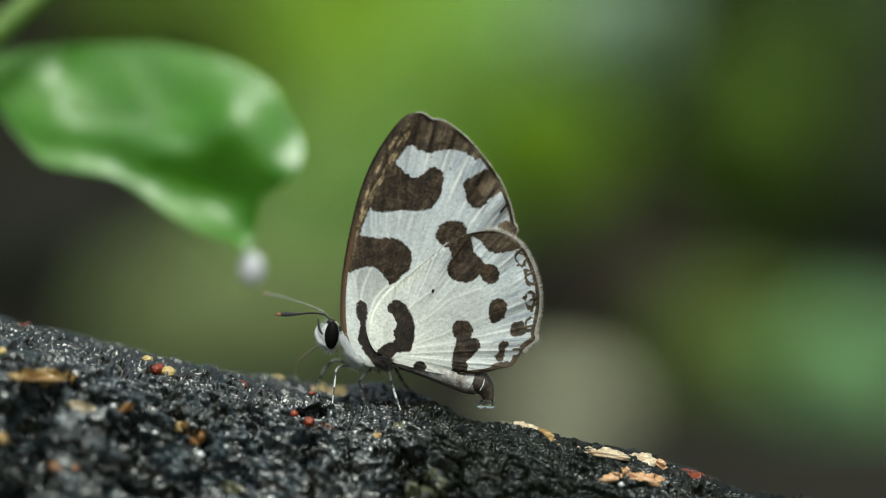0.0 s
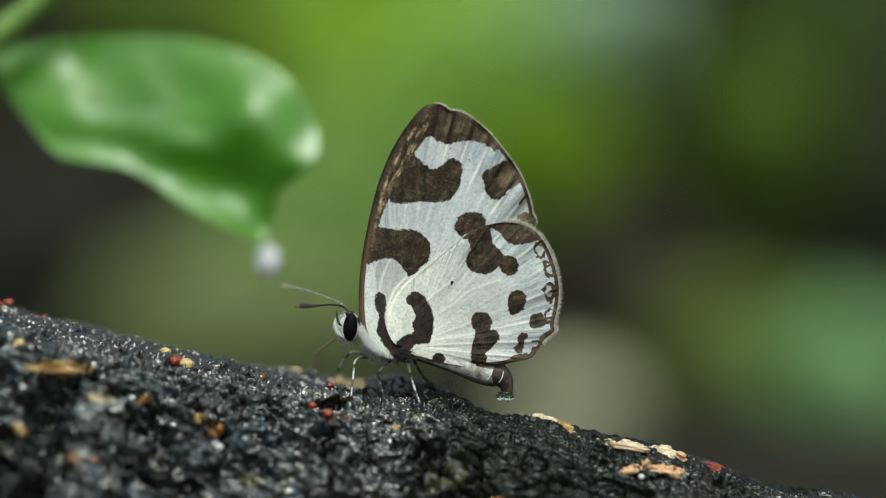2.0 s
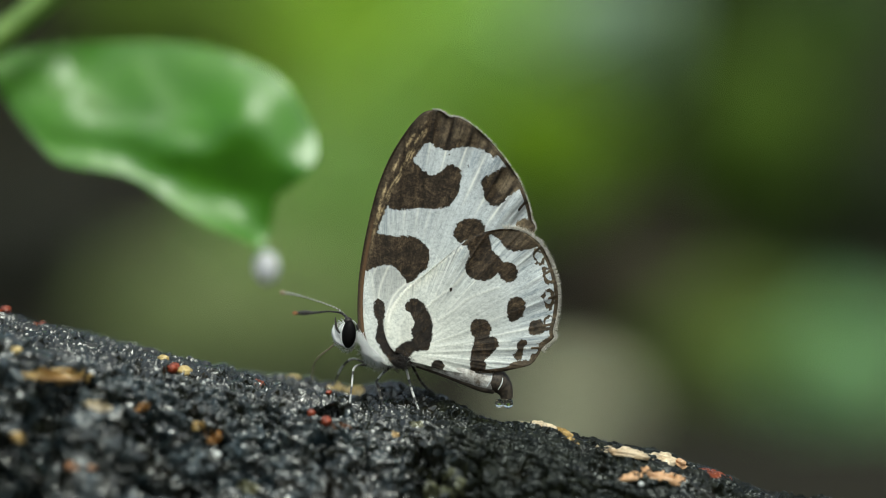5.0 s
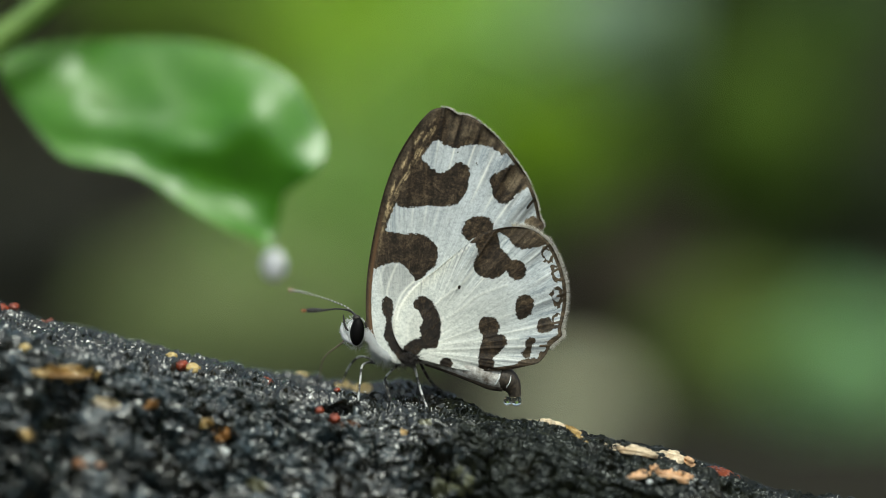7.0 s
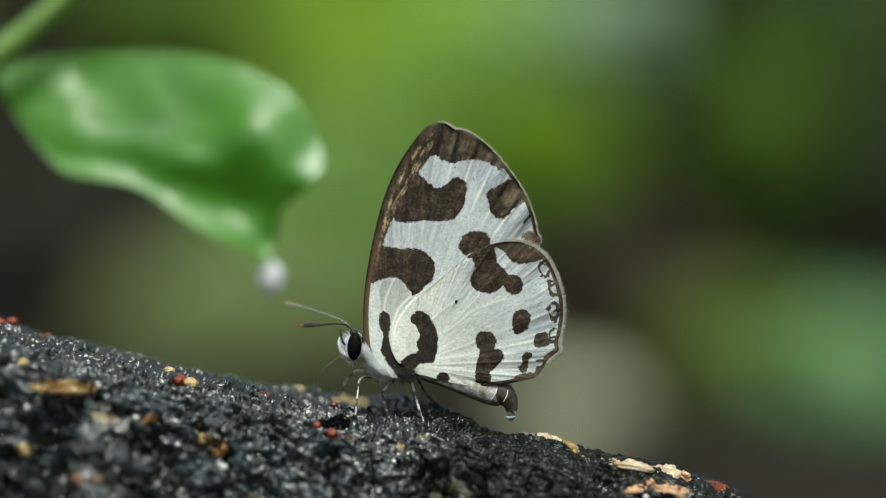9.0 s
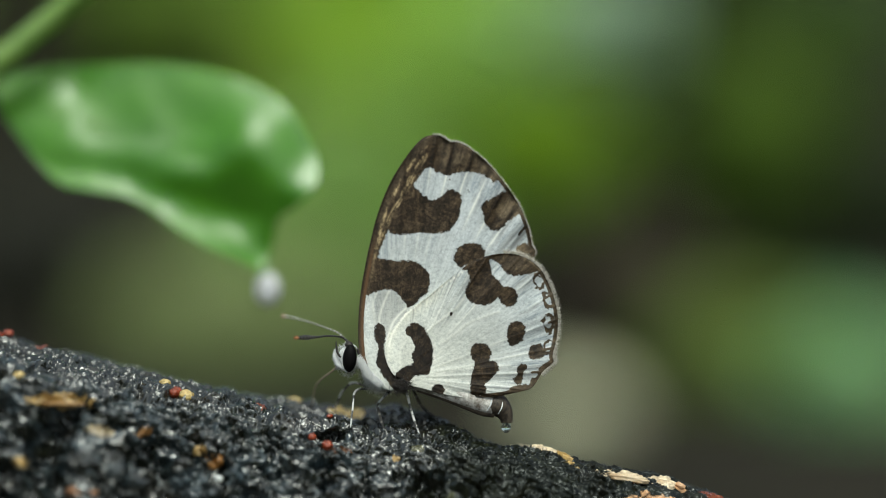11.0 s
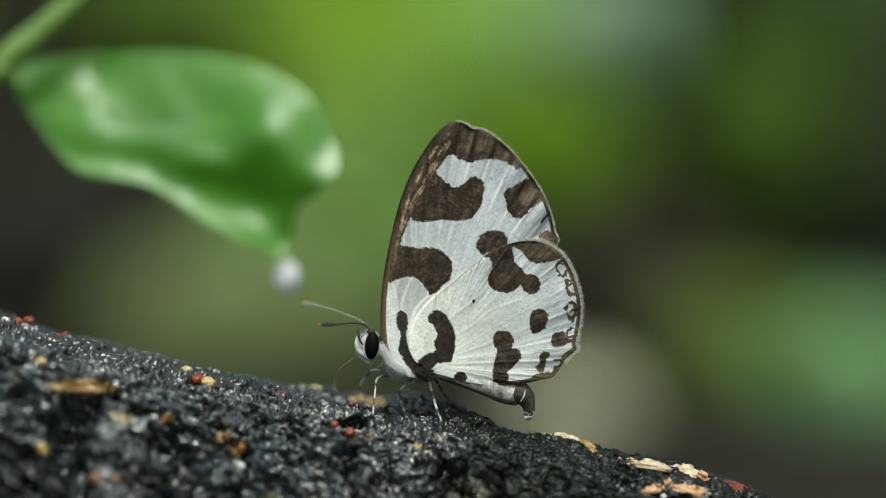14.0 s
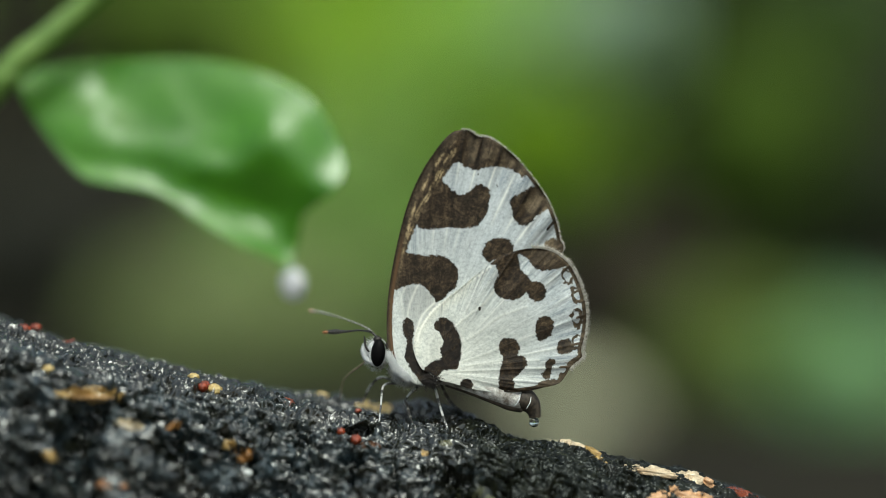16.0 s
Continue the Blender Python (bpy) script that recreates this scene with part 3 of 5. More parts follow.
def build_log():
    xs = np.concatenate([np.linspace(-190, -34, 60)[:-1], np.arange(-34, 33, 0.055), np.linspace(33, 190, 60)])
    ys = np.concatenate([np.linspace(100, 136, 40)[:-1], np.arange(136, 140, 0.1), np.arange(140, 150, 0.05), np.arange(150, 160, 0.09), np.linspace(160, 200, 40)])
    X, Y = np.meshgrid(xs, ys)
    X, Y, Z = log_surface(X, Y)
    # bare wood, fungus and lichen that show through the bark: tone, strength and a slight swelling
    tone, much = np.zeros(X.shape + (3,)), np.zeros(X.shape)
    wob = fbm(X * 1.6, (Y + Z) * 1.6, 4, 0.6, 81)
    for x, y, rx, ry, rz, turn, colour in STAINS:
        c = [float(q[0]) for q in log_surface([x], [y])]
        ca, sa = math.cos(radians(turn)), math.sin(radians(turn))
        u, w = (X - c[0]) * ca - (Z - c[2]) * sa, (X - c[0]) * sa + (Z - c[2]) * ca
        d = np.sqrt((u / rx) ** 2 + ((Y - c[1]) / ry) ** 2 + (w / rz) ** 2)
        k = np.clip((1.25 - d + 2.4 * (wob - 0.5)) * 1.6, 0, 1)
        tone = np.where((k > much)[..., None], np.array(colour), tone)
        much = np.maximum(much, k)
    Z = Z + 0.08 * much
    v = np.stack([X / 1000, Y / 1000, EYE + Z / 1000], -1).reshape(-1, 3)
    w, h = len(xs), len(ys)
    i = (np.arange(h - 1)[:, None] * w + np.arange(w - 1)[None]).ravel()
    f = np.stack([i, i + 1, i + w + 1, i + w], 1).tolist()
    log = thing("fallen_log", (0, 0.15, 0), "wet black fallen log with rough crumbly bark on the soil", "log")
    # right of centre: drier bark, and shade put into film and blue tone
    part("bark", v, f, BARK, log, attrs=dict(tone=tone.reshape(-1, 3), much=much.ravel(), algae_sheen=(np.interp(X, [-25, -10, -3, 3, 12], [-0.02, 0.03, -0.05, -0.22, -0.12]) + 0.05 - 0.12 * np.clip((Y - 146.5) / 2.0, 0, 1)).ravel(), film=(np.interp(X, [-14, -5, -1, 4, 12, 30], [0.55, 0.55, -0.2, -0.6, -0.35, -0.3]) - 0.15 * np.clip((147.2 - Y) / 3.0, 0, 1)).ravel()))
    return log


# ------------------------------------------------------------------ the butterfly
def inside_depth(px, py, poly):
    """Signed distance to a closed outline, positive inside, in grid units."""
    q = np.roll(poly, -1, 0)
    best, odd = np.full(px.shape, 1e9), np.zeros(px.shape, bool)
    for (x0, y0), (x1, y1) in zip(poly, q):
        dx, dy = x1 - x0, y1 - y0
        t = np.clip(((px - x0) * dx + (py - y0) * dy) / (dx * dx + dy * dy + 1e-9), 0, 1)
        best = np.minimum(best, (px - x0 - t * dx) ** 2 + (py - y0 - t * dy) ** 2)
        cross = (y0 > py) != (y1 > py)
        odd ^= cross & (px < dx * (py - y0) / (dy if abs(dy) > 1e-9 else 1e-9) + x0)
    return np.where(odd, 1, -1) * np.sqrt(best)


FORE = dict(
    edge=[(608, 604), (603, 575), (602, 540), (604, 500), (610, 455), (622, 395), (638, 335), (660, 282), (688, 237), (713, 208), (732, 200), (750, 202), (764, 211), (780, 213), (801, 224), (832, 250), (862, 286), (886, 322), (901, 358), (909, 392), (911, 418), (850, 500), (765, 590), (700, 645), (655, 650), (625, 628)],
    root=(660, 640), veins=[(700, 225), (742, 199), (775, 209), (808, 229), (838, 257), (864, 289), (886, 322), (901, 358), (910, 405)],
    spots=[
        [(596, 620), (592, 540), (596, 470), (612, 400), (628, 330), (650, 274), (680, 225), (730, 184), (774, 190), (810, 220), (850, 265), (842, 288), (832, 276), (815, 268), (800, 264), (783, 265), (762, 270), (744, 266), (728, 256), (714, 266), (697, 291), (684, 325), (668, 352), (652, 374), (643, 395), (634, 418), (622, 446), (612, 490), (607, 540), (606, 590), (608, 615)],
        [(660, 352), (680, 318), (697, 291), (716, 306), (735, 315), (750, 309), (763, 298), (777, 300), (785, 312), (781, 336), (772, 358), (761, 369), (735, 373), (709, 371), (679, 375), (657, 370)],
        [(820, 325), (835, 314), (857, 303), (876, 303), (889, 329), (883, 341), (865, 352), (857, 364), (842, 368), (827, 356), (825, 340)],
        [(626, 420), (640, 418), (668, 422), (701, 424), (716, 433), (727, 448), (725, 474), (709, 489), (692, 503), (684, 493), (671, 478), (653, 471), (634, 476), (616, 480), (616, 450)],
        [(631, 541), (637, 533), (645, 536), (649, 552), (646, 575), (652, 601), (668, 622), (684, 637), (690, 655), (668, 650), (650, 628), (637, 608), (635, 590), (639, 574), (632, 558)],
        [(772, 418), (778, 402), (792, 393), (806, 391), (820, 397), (826, 410), (815, 425), (796, 428), (782, 432)],
        [(885, 396), (898, 392), (905, 398), (914, 420), (890, 416), (882, 406)],
    ], rim=6.0, dots=[(797, 299, 1.6), (764, 279, 1.3)],
    smoke=[([(630, 484), (650, 473), (676, 482), (690, 504), (668, 528), (653, 556), (644, 536), (630, 530)], 0.42), ([(655, 380), (700, 376), (770, 372), (760, 400), (700, 415), (650, 412)], 0.12), ([(712, 262), (742, 268), (740, 300), (706, 292)], 0.10)],
    lines=[([(640, 560), (640, 520), (652, 485), (664, 462)], 0.5), ([(652, 566), (664, 530), (686, 506)], 0.6), ([(632, 532), (628, 500), (634, 480)], 0.3)], rings=[])
HIND = dict(
    edge=[(684, 632), (664, 622), (652, 600), (649, 578), (655, 555), (670, 532), (690, 510), (722, 487), (752, 462), (780, 440), (806, 422), (832, 413), (858, 409), (884, 411), (908, 422), (926, 439), (939, 462), (949, 490), (955, 522), (953, 556), (946, 588), (947, 601), (928, 618), (918, 634), (905, 648), (878, 655), (848, 661), (815, 663), (780, 662), (748, 656), (716, 647), (696, 642)],
    root=(690, 628), veins=[(700, 500), (780, 440), (832, 413), (890, 413), (926, 439), (946, 480), (955, 525), (950, 575), (928, 618), (900, 650), (850, 661), (780, 662)],
    spots=[
        [(686, 546), (698, 532), (715, 537), (724, 552), (733, 578), (730, 606), (724, 622), (702, 624), (684, 640), (676, 634), (668, 622), (683, 610), (699, 604), (697, 588), (703, 575), (697, 560)],
        [(772, 418), (790, 402), (812, 402), (828, 412), (835, 430), (838, 447), (850, 458), (858, 470), (852, 482), (842, 492), (826, 500), (808, 497), (794, 486), (792, 472), (800, 456), (796, 440), (782, 434)],
        [(848, 482), (858, 470), (872, 469), (882, 480), (881, 495), (870, 503), (857, 497)],
        [(832, 412), (858, 408), (886, 410), (910, 424), (918, 440), (900, 445), (878, 448), (862, 441), (852, 427), (838, 419)],
        [(866, 545), (872, 533), (886, 530), (896, 540), (893, 560), (878, 571), (867, 566)],
        [(802, 578), (810, 569), (828, 570), (836, 584), (834, 598), (846, 602), (848, 616), (836, 630), (826, 640), (826, 664), (804, 664), (801, 640), (804, 618), (808, 602), (803, 592)],
        [(734, 650), (737, 642), (750, 643), (753, 652), (748, 660), (737, 659)],
        [(904, 582), (910, 572), (924, 570), (931, 580), (929, 591), (914, 595), (905, 591)],
        [(884, 612), (891, 604), (899, 609), (893, 622), (890, 634), (884, 640), (877, 632), (883, 622)],
        [(870, 652), (874, 645), (890, 641), (908, 643), (902, 653), (884, 660)],
        [(930, 604), (946, 598), (938, 612), (924, 622), (912, 638), (902, 648), (908, 632), (918, 616)],
    ], rim=6.5, dots=[(766, 516, 2.6)],
    smoke=[([(674, 566), (688, 556), (699, 572), (696, 600), (684, 608), (672, 596)], 0.20), ([(800, 545), (850, 520), (862, 560), (840, 585), (806, 575)], 0.14)],
    lines=[([(656, 572), (664, 548), (690, 515), (740, 476), (800, 432)], 0.75), ([(700, 566), (735, 536), (775, 505), (800, 470)], 0.5), ([(690, 600), (760, 560), (800, 530), (850, 512)], 0.35), ([(700, 618), (790, 612), (870, 606)], 0.3), ([(676, 606), (676, 580), (690, 558)], 0.25)],
    # eye-shaped marks along the margin: heart, half sizes, tip in degrees, how dark their border is
    rings=[(921, 458, 9, 12, -25, 0.75), (937, 491, 8, 12, -12, 0.95), (938, 532, 8.5, 14, -2, 1.0), (938, 574, 8, 12, 8, 0.9), (912, 622, 12, 13, 30, 0.45)])


def wing_lean(a, b):
    """How far ahead the near wings lie, mm: they lean together towards the tip."""
    return 150.0 + 0.0030 * (640 - b) + 0.0009 * (a - 700) - 0.6 * 1.55 * np.exp(-((a - 655) / 60) ** 2 - ((b - 625) / 75) ** 2) - 0.25 * np.exp(-((b - 650) / 40) ** 2)


def build_wing(name, plan, parent, gap, mirror, rings, around, label):
    """One wing: a thin plate with folds along its veins; the pattern is stored on it. The far wings mirror the near ones across the body."""
    out = catmull(plan["edge"], around, True)
    if mirror:
        out = (out - np.array((700, 560))) * 0.975 + np.array((700, 562))
    c = out.mean(0)
    k = np.linspace(0, 1, rings + 1)[1:] ** 0.9
    a = np.concatenate([[c[0]], (c[0] + k[:, None] * (out[:, 0] - c[0])).ravel()])
    b = np.concatenate([[c[1]], (c[1] + k[:, None] * (out[:, 1] - c[1])).ravel()])
    ra, rb = plan["root"]
    ang, rad = np.arctan2(rb - b, a - ra), np.hypot(a - ra, b - rb)
    va = np.sort([math.atan2(rb - y, x - ra) for x, y in plan["veins"]])
    near = np.min(np.abs(ang[:, None] - va[None]), axis=1) * rad
    near = near + 1.6 * (fbm(ang * 9, rad * 0.03, 2, 0.5, 37) - 0.5)
    reach = np.clip(rad / 160, 0, 1)
    rim_d = inside_depth(a, b, out)
    margin = np.clip(1.25 - rim_d / 75, 0.22, 1)
    fold = 0.055 * np.exp(-(near / 2.6) ** 2) * reach * margin
    idx = np.clip(np.searchsorted(va, ang), 0, len(va))
    fold = fold + (0.22 if plan is FORE else 0.11) * np.where(idx % 2 == 0, 1, -1) * np.clip(near / 13, 0, 1) * reach * np.clip(1.3 - rim_d / 70, 0.06, 1)
    fold = fold + 0.012 * np.clip(rad / 260, 0, 1) ** 1.5 * (fbm(ang * 30, rad * 0.008, 3, 0.55, 31) - 0.5) + 0.10 * (fbm(a * 0.012, b * 0.012, 2, 0.5, 33) - 0.5)
    if plan is FORE:
        fold = fold * np.clip(0.6 - inside_depth(a, b, catmull(HIND["edge"], 160, True)) / 25, 0, 1)
    fold = np.where(rim_d < 3, fold * np.clip(rim_d / 3, 0.3, 1), fold)
    dark = np.zeros(len(a))
    ja, jb = a + 3.0 * (fbm(a * 0.16, b * 0.16, 3, 0.6, 51) - 0.5), b + 3.0 * (fbm(a * 0.16, b * 0.16, 3, 0.6, 52) - 0.5)
    ja, jb = ja + 5.0 * (fbm(a * 0.30, b * 0.30, 3, 0.7, 53) - 0.5), jb + 5.0 * (fbm(a * 0.30, b * 0.30, 3, 0.7, 54) - 0.5)
    for s in plan["spots"]:
        d = inside_depth(ja, jb, catmull(s, len(s) * 5, True))
        worn = 0.30 * (plan is HIND) * np.clip((a - 845) / 25, 0, 1) * np.clip((470 - b) / 20, 0, 1)
        dark = np.maximum(dark, np.clip(0.5 + d / 11.0, 0, 1 - worn))
    for da, db, dr in plan["dots"]:
        dark = np.maximum(dark, np.clip(0.5 + (dr - np.hypot(ja - da, jb - db)) / 2.5, 0, 1))
    outer = a > (690 if plan is FORE else 800)
    dark = np.maximum(dark, np.where(outer, np.clip(0.5 + (plan["rim"] - rim_d) / 5.0, 0, 1) * 0.95, 0))
    if plan is FORE:
        # pale wedges between the veins break the dark margin
        pale_gap = np.clip((near - 2.0) / 4, 0, 1) * np.clip((rim_d - 5) / 5, 0, 1) * np.clip((52 - rim_d) / 14, 0, 1) * np.clip((a - 738) / 20, 0, 1)
        dark = dark - 0.30 * pale_gap * np.clip((a - 800) / 25, 0, 1) * (b < 300) * np.exp(-((rim_d - 18) / 9) ** 2)
        line_in = np.exp(-(near / 3.2) ** 2) * np.clip((40 - rim_d) / 14, 0, 1) * np.clip((a - 840) / 20, 0, 1)
        dark = np.maximum(dark, 0.8 * line_in * np.clip((rim_d - 2) / 3, 0, 1) * (b > 330) * np.clip((26 - rim_d) / 8, 0, 1))
    else:
        rag = 1 + 0.9 * (fbm(a * 0.14, b * 0.14, 3, 0.6, 58) - 0.5)
        for ca, cb, ra_, rb_, turn, strong in plan["rings"]:
            co, si = math.cos(radians(turn)), math.sin(radians(turn))
            u, w = (a - ca) * co + (b - cb) * si, -(a - ca) * si + (b - cb) * co
            d = np.sqrt((u / ra_) ** 2 + (w / rb_) ** 2) * rag
            dark = np.where(d < 0.62, dark * np.clip((d - 0.4) / 0.22, 0, 1), dark)
            dark = np.maximum(dark, 0.88 * strong * np.exp(-((d - 0.95) / 0.38) ** 2) * np.clip(0.75 + 1.0 * (fbm(a * 0.09, b * 0.09, 2, 0.5, 59) - 0.4), 0, 1))
        joins = np.exp(-(near / 2.6) ** 2) * np.clip((22 - rim_d) / 6, 0, 1) * np.clip((a - 890) / 20, 0, 1)
        dark = np.maximum(dark, 0.75 * joins)
    tawny = np.maximum(np.clip(1.0 - rim_d / 18, 0, 0.2), 0.7 * pale_gap * np.clip(0.2 + 2.2 * (fbm(a * 0.05, b * 0.05, 3, 0.6, 64) - 0.35), 0, 1)) if plan is FORE else np.clip(0.8 - rim_d / 40, 0, 0.2) * np.clip((a - 840) / 30, 0, 1)
    rust, gold = np.zeros(len(a)), np.zeros(len(a))
    basal = np.clip(1.15 - rad / 190, 0, 0.85)
    if plan is FORE:
        # the front edge: near black on the rim, a rust strip inside it towards the root, then cream
        dark = np.maximum(dark, np.where((a < 634) & (b > 385) & (b < 606), np.clip(0.5 + (9.5 - rim_d) / 6, 0, 1), 0))
        rust = np.exp(-((rim_d - 7.5) / 3.2) ** 2) * (a < 646) * np.clip((b - 370) / 60, 0, 1) * 0.9
        for line, wide, reach_ in ((14, 2.4, 0.9), (25, 1.6, 0.6)):
            strip = np.exp(-((rim_d - line - 9 * (fbm(b * 0.02, b * 0 + line, 2, 0.5, 62) - 0.5)) / wide) ** 2) * (a < 725) * np.clip((b - 205) / 40, 0, 1) * np.clip((460 - b) / 80, 0, 1)
            gold = np.maximum(gold, reach_ * strip * np.clip(0.1 + 4.0 * (fbm(a * 0.12, b * 0.06, 3, 0.6, 61) - 0.45), 0, 1.0))
        vein_d = inside_depth(a, b, catmull([(634, 392), (660, 338), (684, 300), (700, 268), (722, 236), (724, 238), (703, 271), (687, 303), (663, 341), (637, 394)], 60, True))
        gold = np.maximum(gold, 0.65 * np.exp(-(vein_d / 1.8) ** 2) * np.clip(3.0 * (fbm(a * 0.1, b * 0.05, 2, 0.5, 65) - 0.3), 0.1, 1))
        basal = np.maximum(basal, 0.62 * np.clip((16 - rim_d) / 10, 0, 1) * (a < 735))
        basal = np.maximum(basal, 0.75 * np.exp(-(near / 4.5) ** 2) * np.clip((75 - rim_d) / 20, 0, 1) * np.clip((a - 715) / 20, 0, 1))
    else:
        basal = np.maximum(basal, 0.7 * np.exp(-((a - 917) / 14) ** 2 - ((b - 582) / 12) ** 2))
    smoke, ridge = np.zeros(len(a)), np.zeros(len(a))
    for poly, strong in plan["smoke"]:
        smoke = np.maximum(smoke, strong * np.clip(0.5 + inside_depth(ja, jb, catmull(poly, len(poly) * 5, True)) / 14, 0, 1))
    for path, strong in plan["lines"]:
        c2 = catmull(path, 40)
        away = np.min(np.hypot(a[:, None] - c2[None, :, 0], b[:, None] - c2[None, :, 1]), axis=1)
        ridge = np.maximum(ridge, strong * np.exp(-(away / 2.2) ** 2))
        fold = fold + 0.05 * strong * np.exp(-(away / 3.0) ** 2)
    # veins: pale raised threads over the middle of the wing, dusky at the margin
    on_vein = np.exp(-(near / 1.9) ** 2) * reach
    ridge = np.maximum(ridge, (0.65 if plan is FORE else 0.35) * on_vein * np.clip((rim_d - 14) / 20, 0, 1) * np.clip((120 - rim_d) / 50, 0.1, 1) * np.clip(2.6 * (fbm(ang * 7, rad * 0.015, 2, 0.5, 38) - 0.3), 0.1, 1))
    beside = np.exp(-((near - 5.5) / 3.2) ** 2) * reach * np.clip((96 - rim_d) / 60, 0, 1) * np.clip(0.3 + 2.2 * (fbm(ang * 12, rad * 0.02, 2, 0.5, 36) - 0.4), 0, 1)
    smoke = np.maximum(smoke, beside * (0.62 if plan is FORE else 0.40) * np.clip((a - 720) / 60, 0, 1))
    cream = np.clip(1.15 - rad / 230, 0, 1) * (0.6 if plan is HIND else 0.4)
    if plan is HIND:
        cream = np.maximum(cream, 0.8 * np.exp(-(rim_d / 26) ** 2) * np.clip((800 - a) / 60, 0, 1) * (b < 600))
    cool = np.clip((rad - 150) / 200, 0, 0.7) if plan is FORE else np.clip((rad - 120) / 170, 0, 0.6)
    lean = wing_lean(a, b)
    y = (2 * 151.6 - lean + 0.25 + gap + fold) if mirror else lean - fold - gap
    x3 = (a - 784) / GRID / 1000 * y / PLANE
    z3 = EYE + (441 - b) / GRID / 1000 * y / PLANE
    front = np.stack([x3, y / 1000, z3], 1)
    back = front + np.array((0, -0.05 if mirror else 0.05, 0)) / 1000
    n = len(front)
    v = np.vstack([front, back])
    r = np.arange(around)
    r1 = (r + 1) % around
    f = [(0, 1 + int(j), 1 + int(i)) for i, j in zip(r, r1)] + [(n, n + 1 + int(i), n + 1 + int(j)) for i, j in zip(r, r1)]
    for q in range(rings - 1):
        o = 1 + q * around
        f += np.stack([o + r, o + r1, o + around + r1, o + around + r], 1).tolist()
        f += np.stack([n + o + around + r, n + o + around + r1, n + o + r1, n + o + r], 1).tolist()
    o = 1 + (rings - 1) * around
    f += np.stack([o + r, o + r1, n + o + r1, n + o + r], 1).tolist()

    def ext(w):
        return np.concatenate([w, w])

    fan = np.stack([ext(ang), ext(rad / GRID), np.zeros(2 * n)], 1)
    wing = part(name, v, f, WING, parent, label, attrs=dict(
        vein=ext(0.45 * np.exp(-(near / 1.4) ** 2) * reach * np.clip((24 - rim_d) / 12, 0, 1)), ridge=ext(ridge), smoke=ext(smoke), rust=ext(rust), cool=ext(cool),
        outer=ext(np.clip(1.15 - rim_d / 90, 0.25 if plan is FORE else 0.15, 1.0) * np.clip((rad - 60) / 140, 0, 1)),
        dark=ext(dark), tawny=ext(tawny), basal=ext(basal), gold=ext(gold), cream=ext(cream), fan=fan))
    if not mirror:
        rng = np.random.default_rng(5 if plan is FORE else 6)
        pick = [i for i in range(around) if out[i, 0] > (735 if plan is FORE else 860) and not (plan is FORE and out[i, 1] > 416) and not (plan is HIND and out[i, 1] > 622)]
        roots, ways, lens = [], [], []
        for _ in range(900 if plan is FORE else 1500):
            i = pick[rng.integers(len(pick))]
            t = out[(i + 2) % around] - out[i - 2]
            nrm = np.array((-t[1], t[0])) / (np.hypot(*t) + 1e-9)
            if np.dot(nrm, out[i] - c) < 0:
                nrm = -nrm
            q = front[-around:][i]
            roots.append(q + rng.normal(0, 1, 3) * np.array((0.02, 0.03, 0.02)) / 1000)
            ways.append((nrm[0] + rng.normal(0, 0.35), rng.normal(0, 0.3), -nrm[1] + rng.normal(0, 0.35)))
            lens.append(rng.uniform(0.05, 0.16) if plan is FORE else rng.uniform(0.10, 0.34))
        hv, hf = hairs(roots, ways, lens, 0.022, 0.0)
        part("fringe", hv, hf, FRINGE, wing, "fine pale brown scale fringe")
    return wing


FRINGE = mottled("pale_brown_fringe", (0.40, 0.36, 0.30), (0.80, 0.77, 0.68), 0.8, 5.0, 0.01)


def fur_on(rng, centre, radii, turn, count, longest, keep, comb):
    """Hairs over a tipped ellipsoid, where keep(direction) holds, combed by a vector."""
    roots, ways, lens = [], [], []
    c, s = math.cos(radians(turn)), math.sin(radians(turn))
    while len(roots) < count:
        d = rng.normal(0, 1, 3)
        d /= np.linalg.norm(d)
        p = d * np.array(radii)
        n3 = d / np.array(radii)
        p, n3 = np.array((p[0] * c + p[2] * s, p[1], -p[0] * s + p[2] * c)), np.array((n3[0] * c + n3[2] * s, n3[1], -n3[0] * s + n3[2] * c))
        n3 /= np.linalg.norm(n3)
        if not keep(p, n3):
            continue
        roots.append(np.array(centre) + p / 1000)
        ways.append(n3 * 0.8 + np.array(comb) + rng.normal(0, 0.55, 3))
        lens.append(rng.uniform(0.3, 1.0) * longest)
    return hairs(roots, ways, lens, 0.02, 0.1)


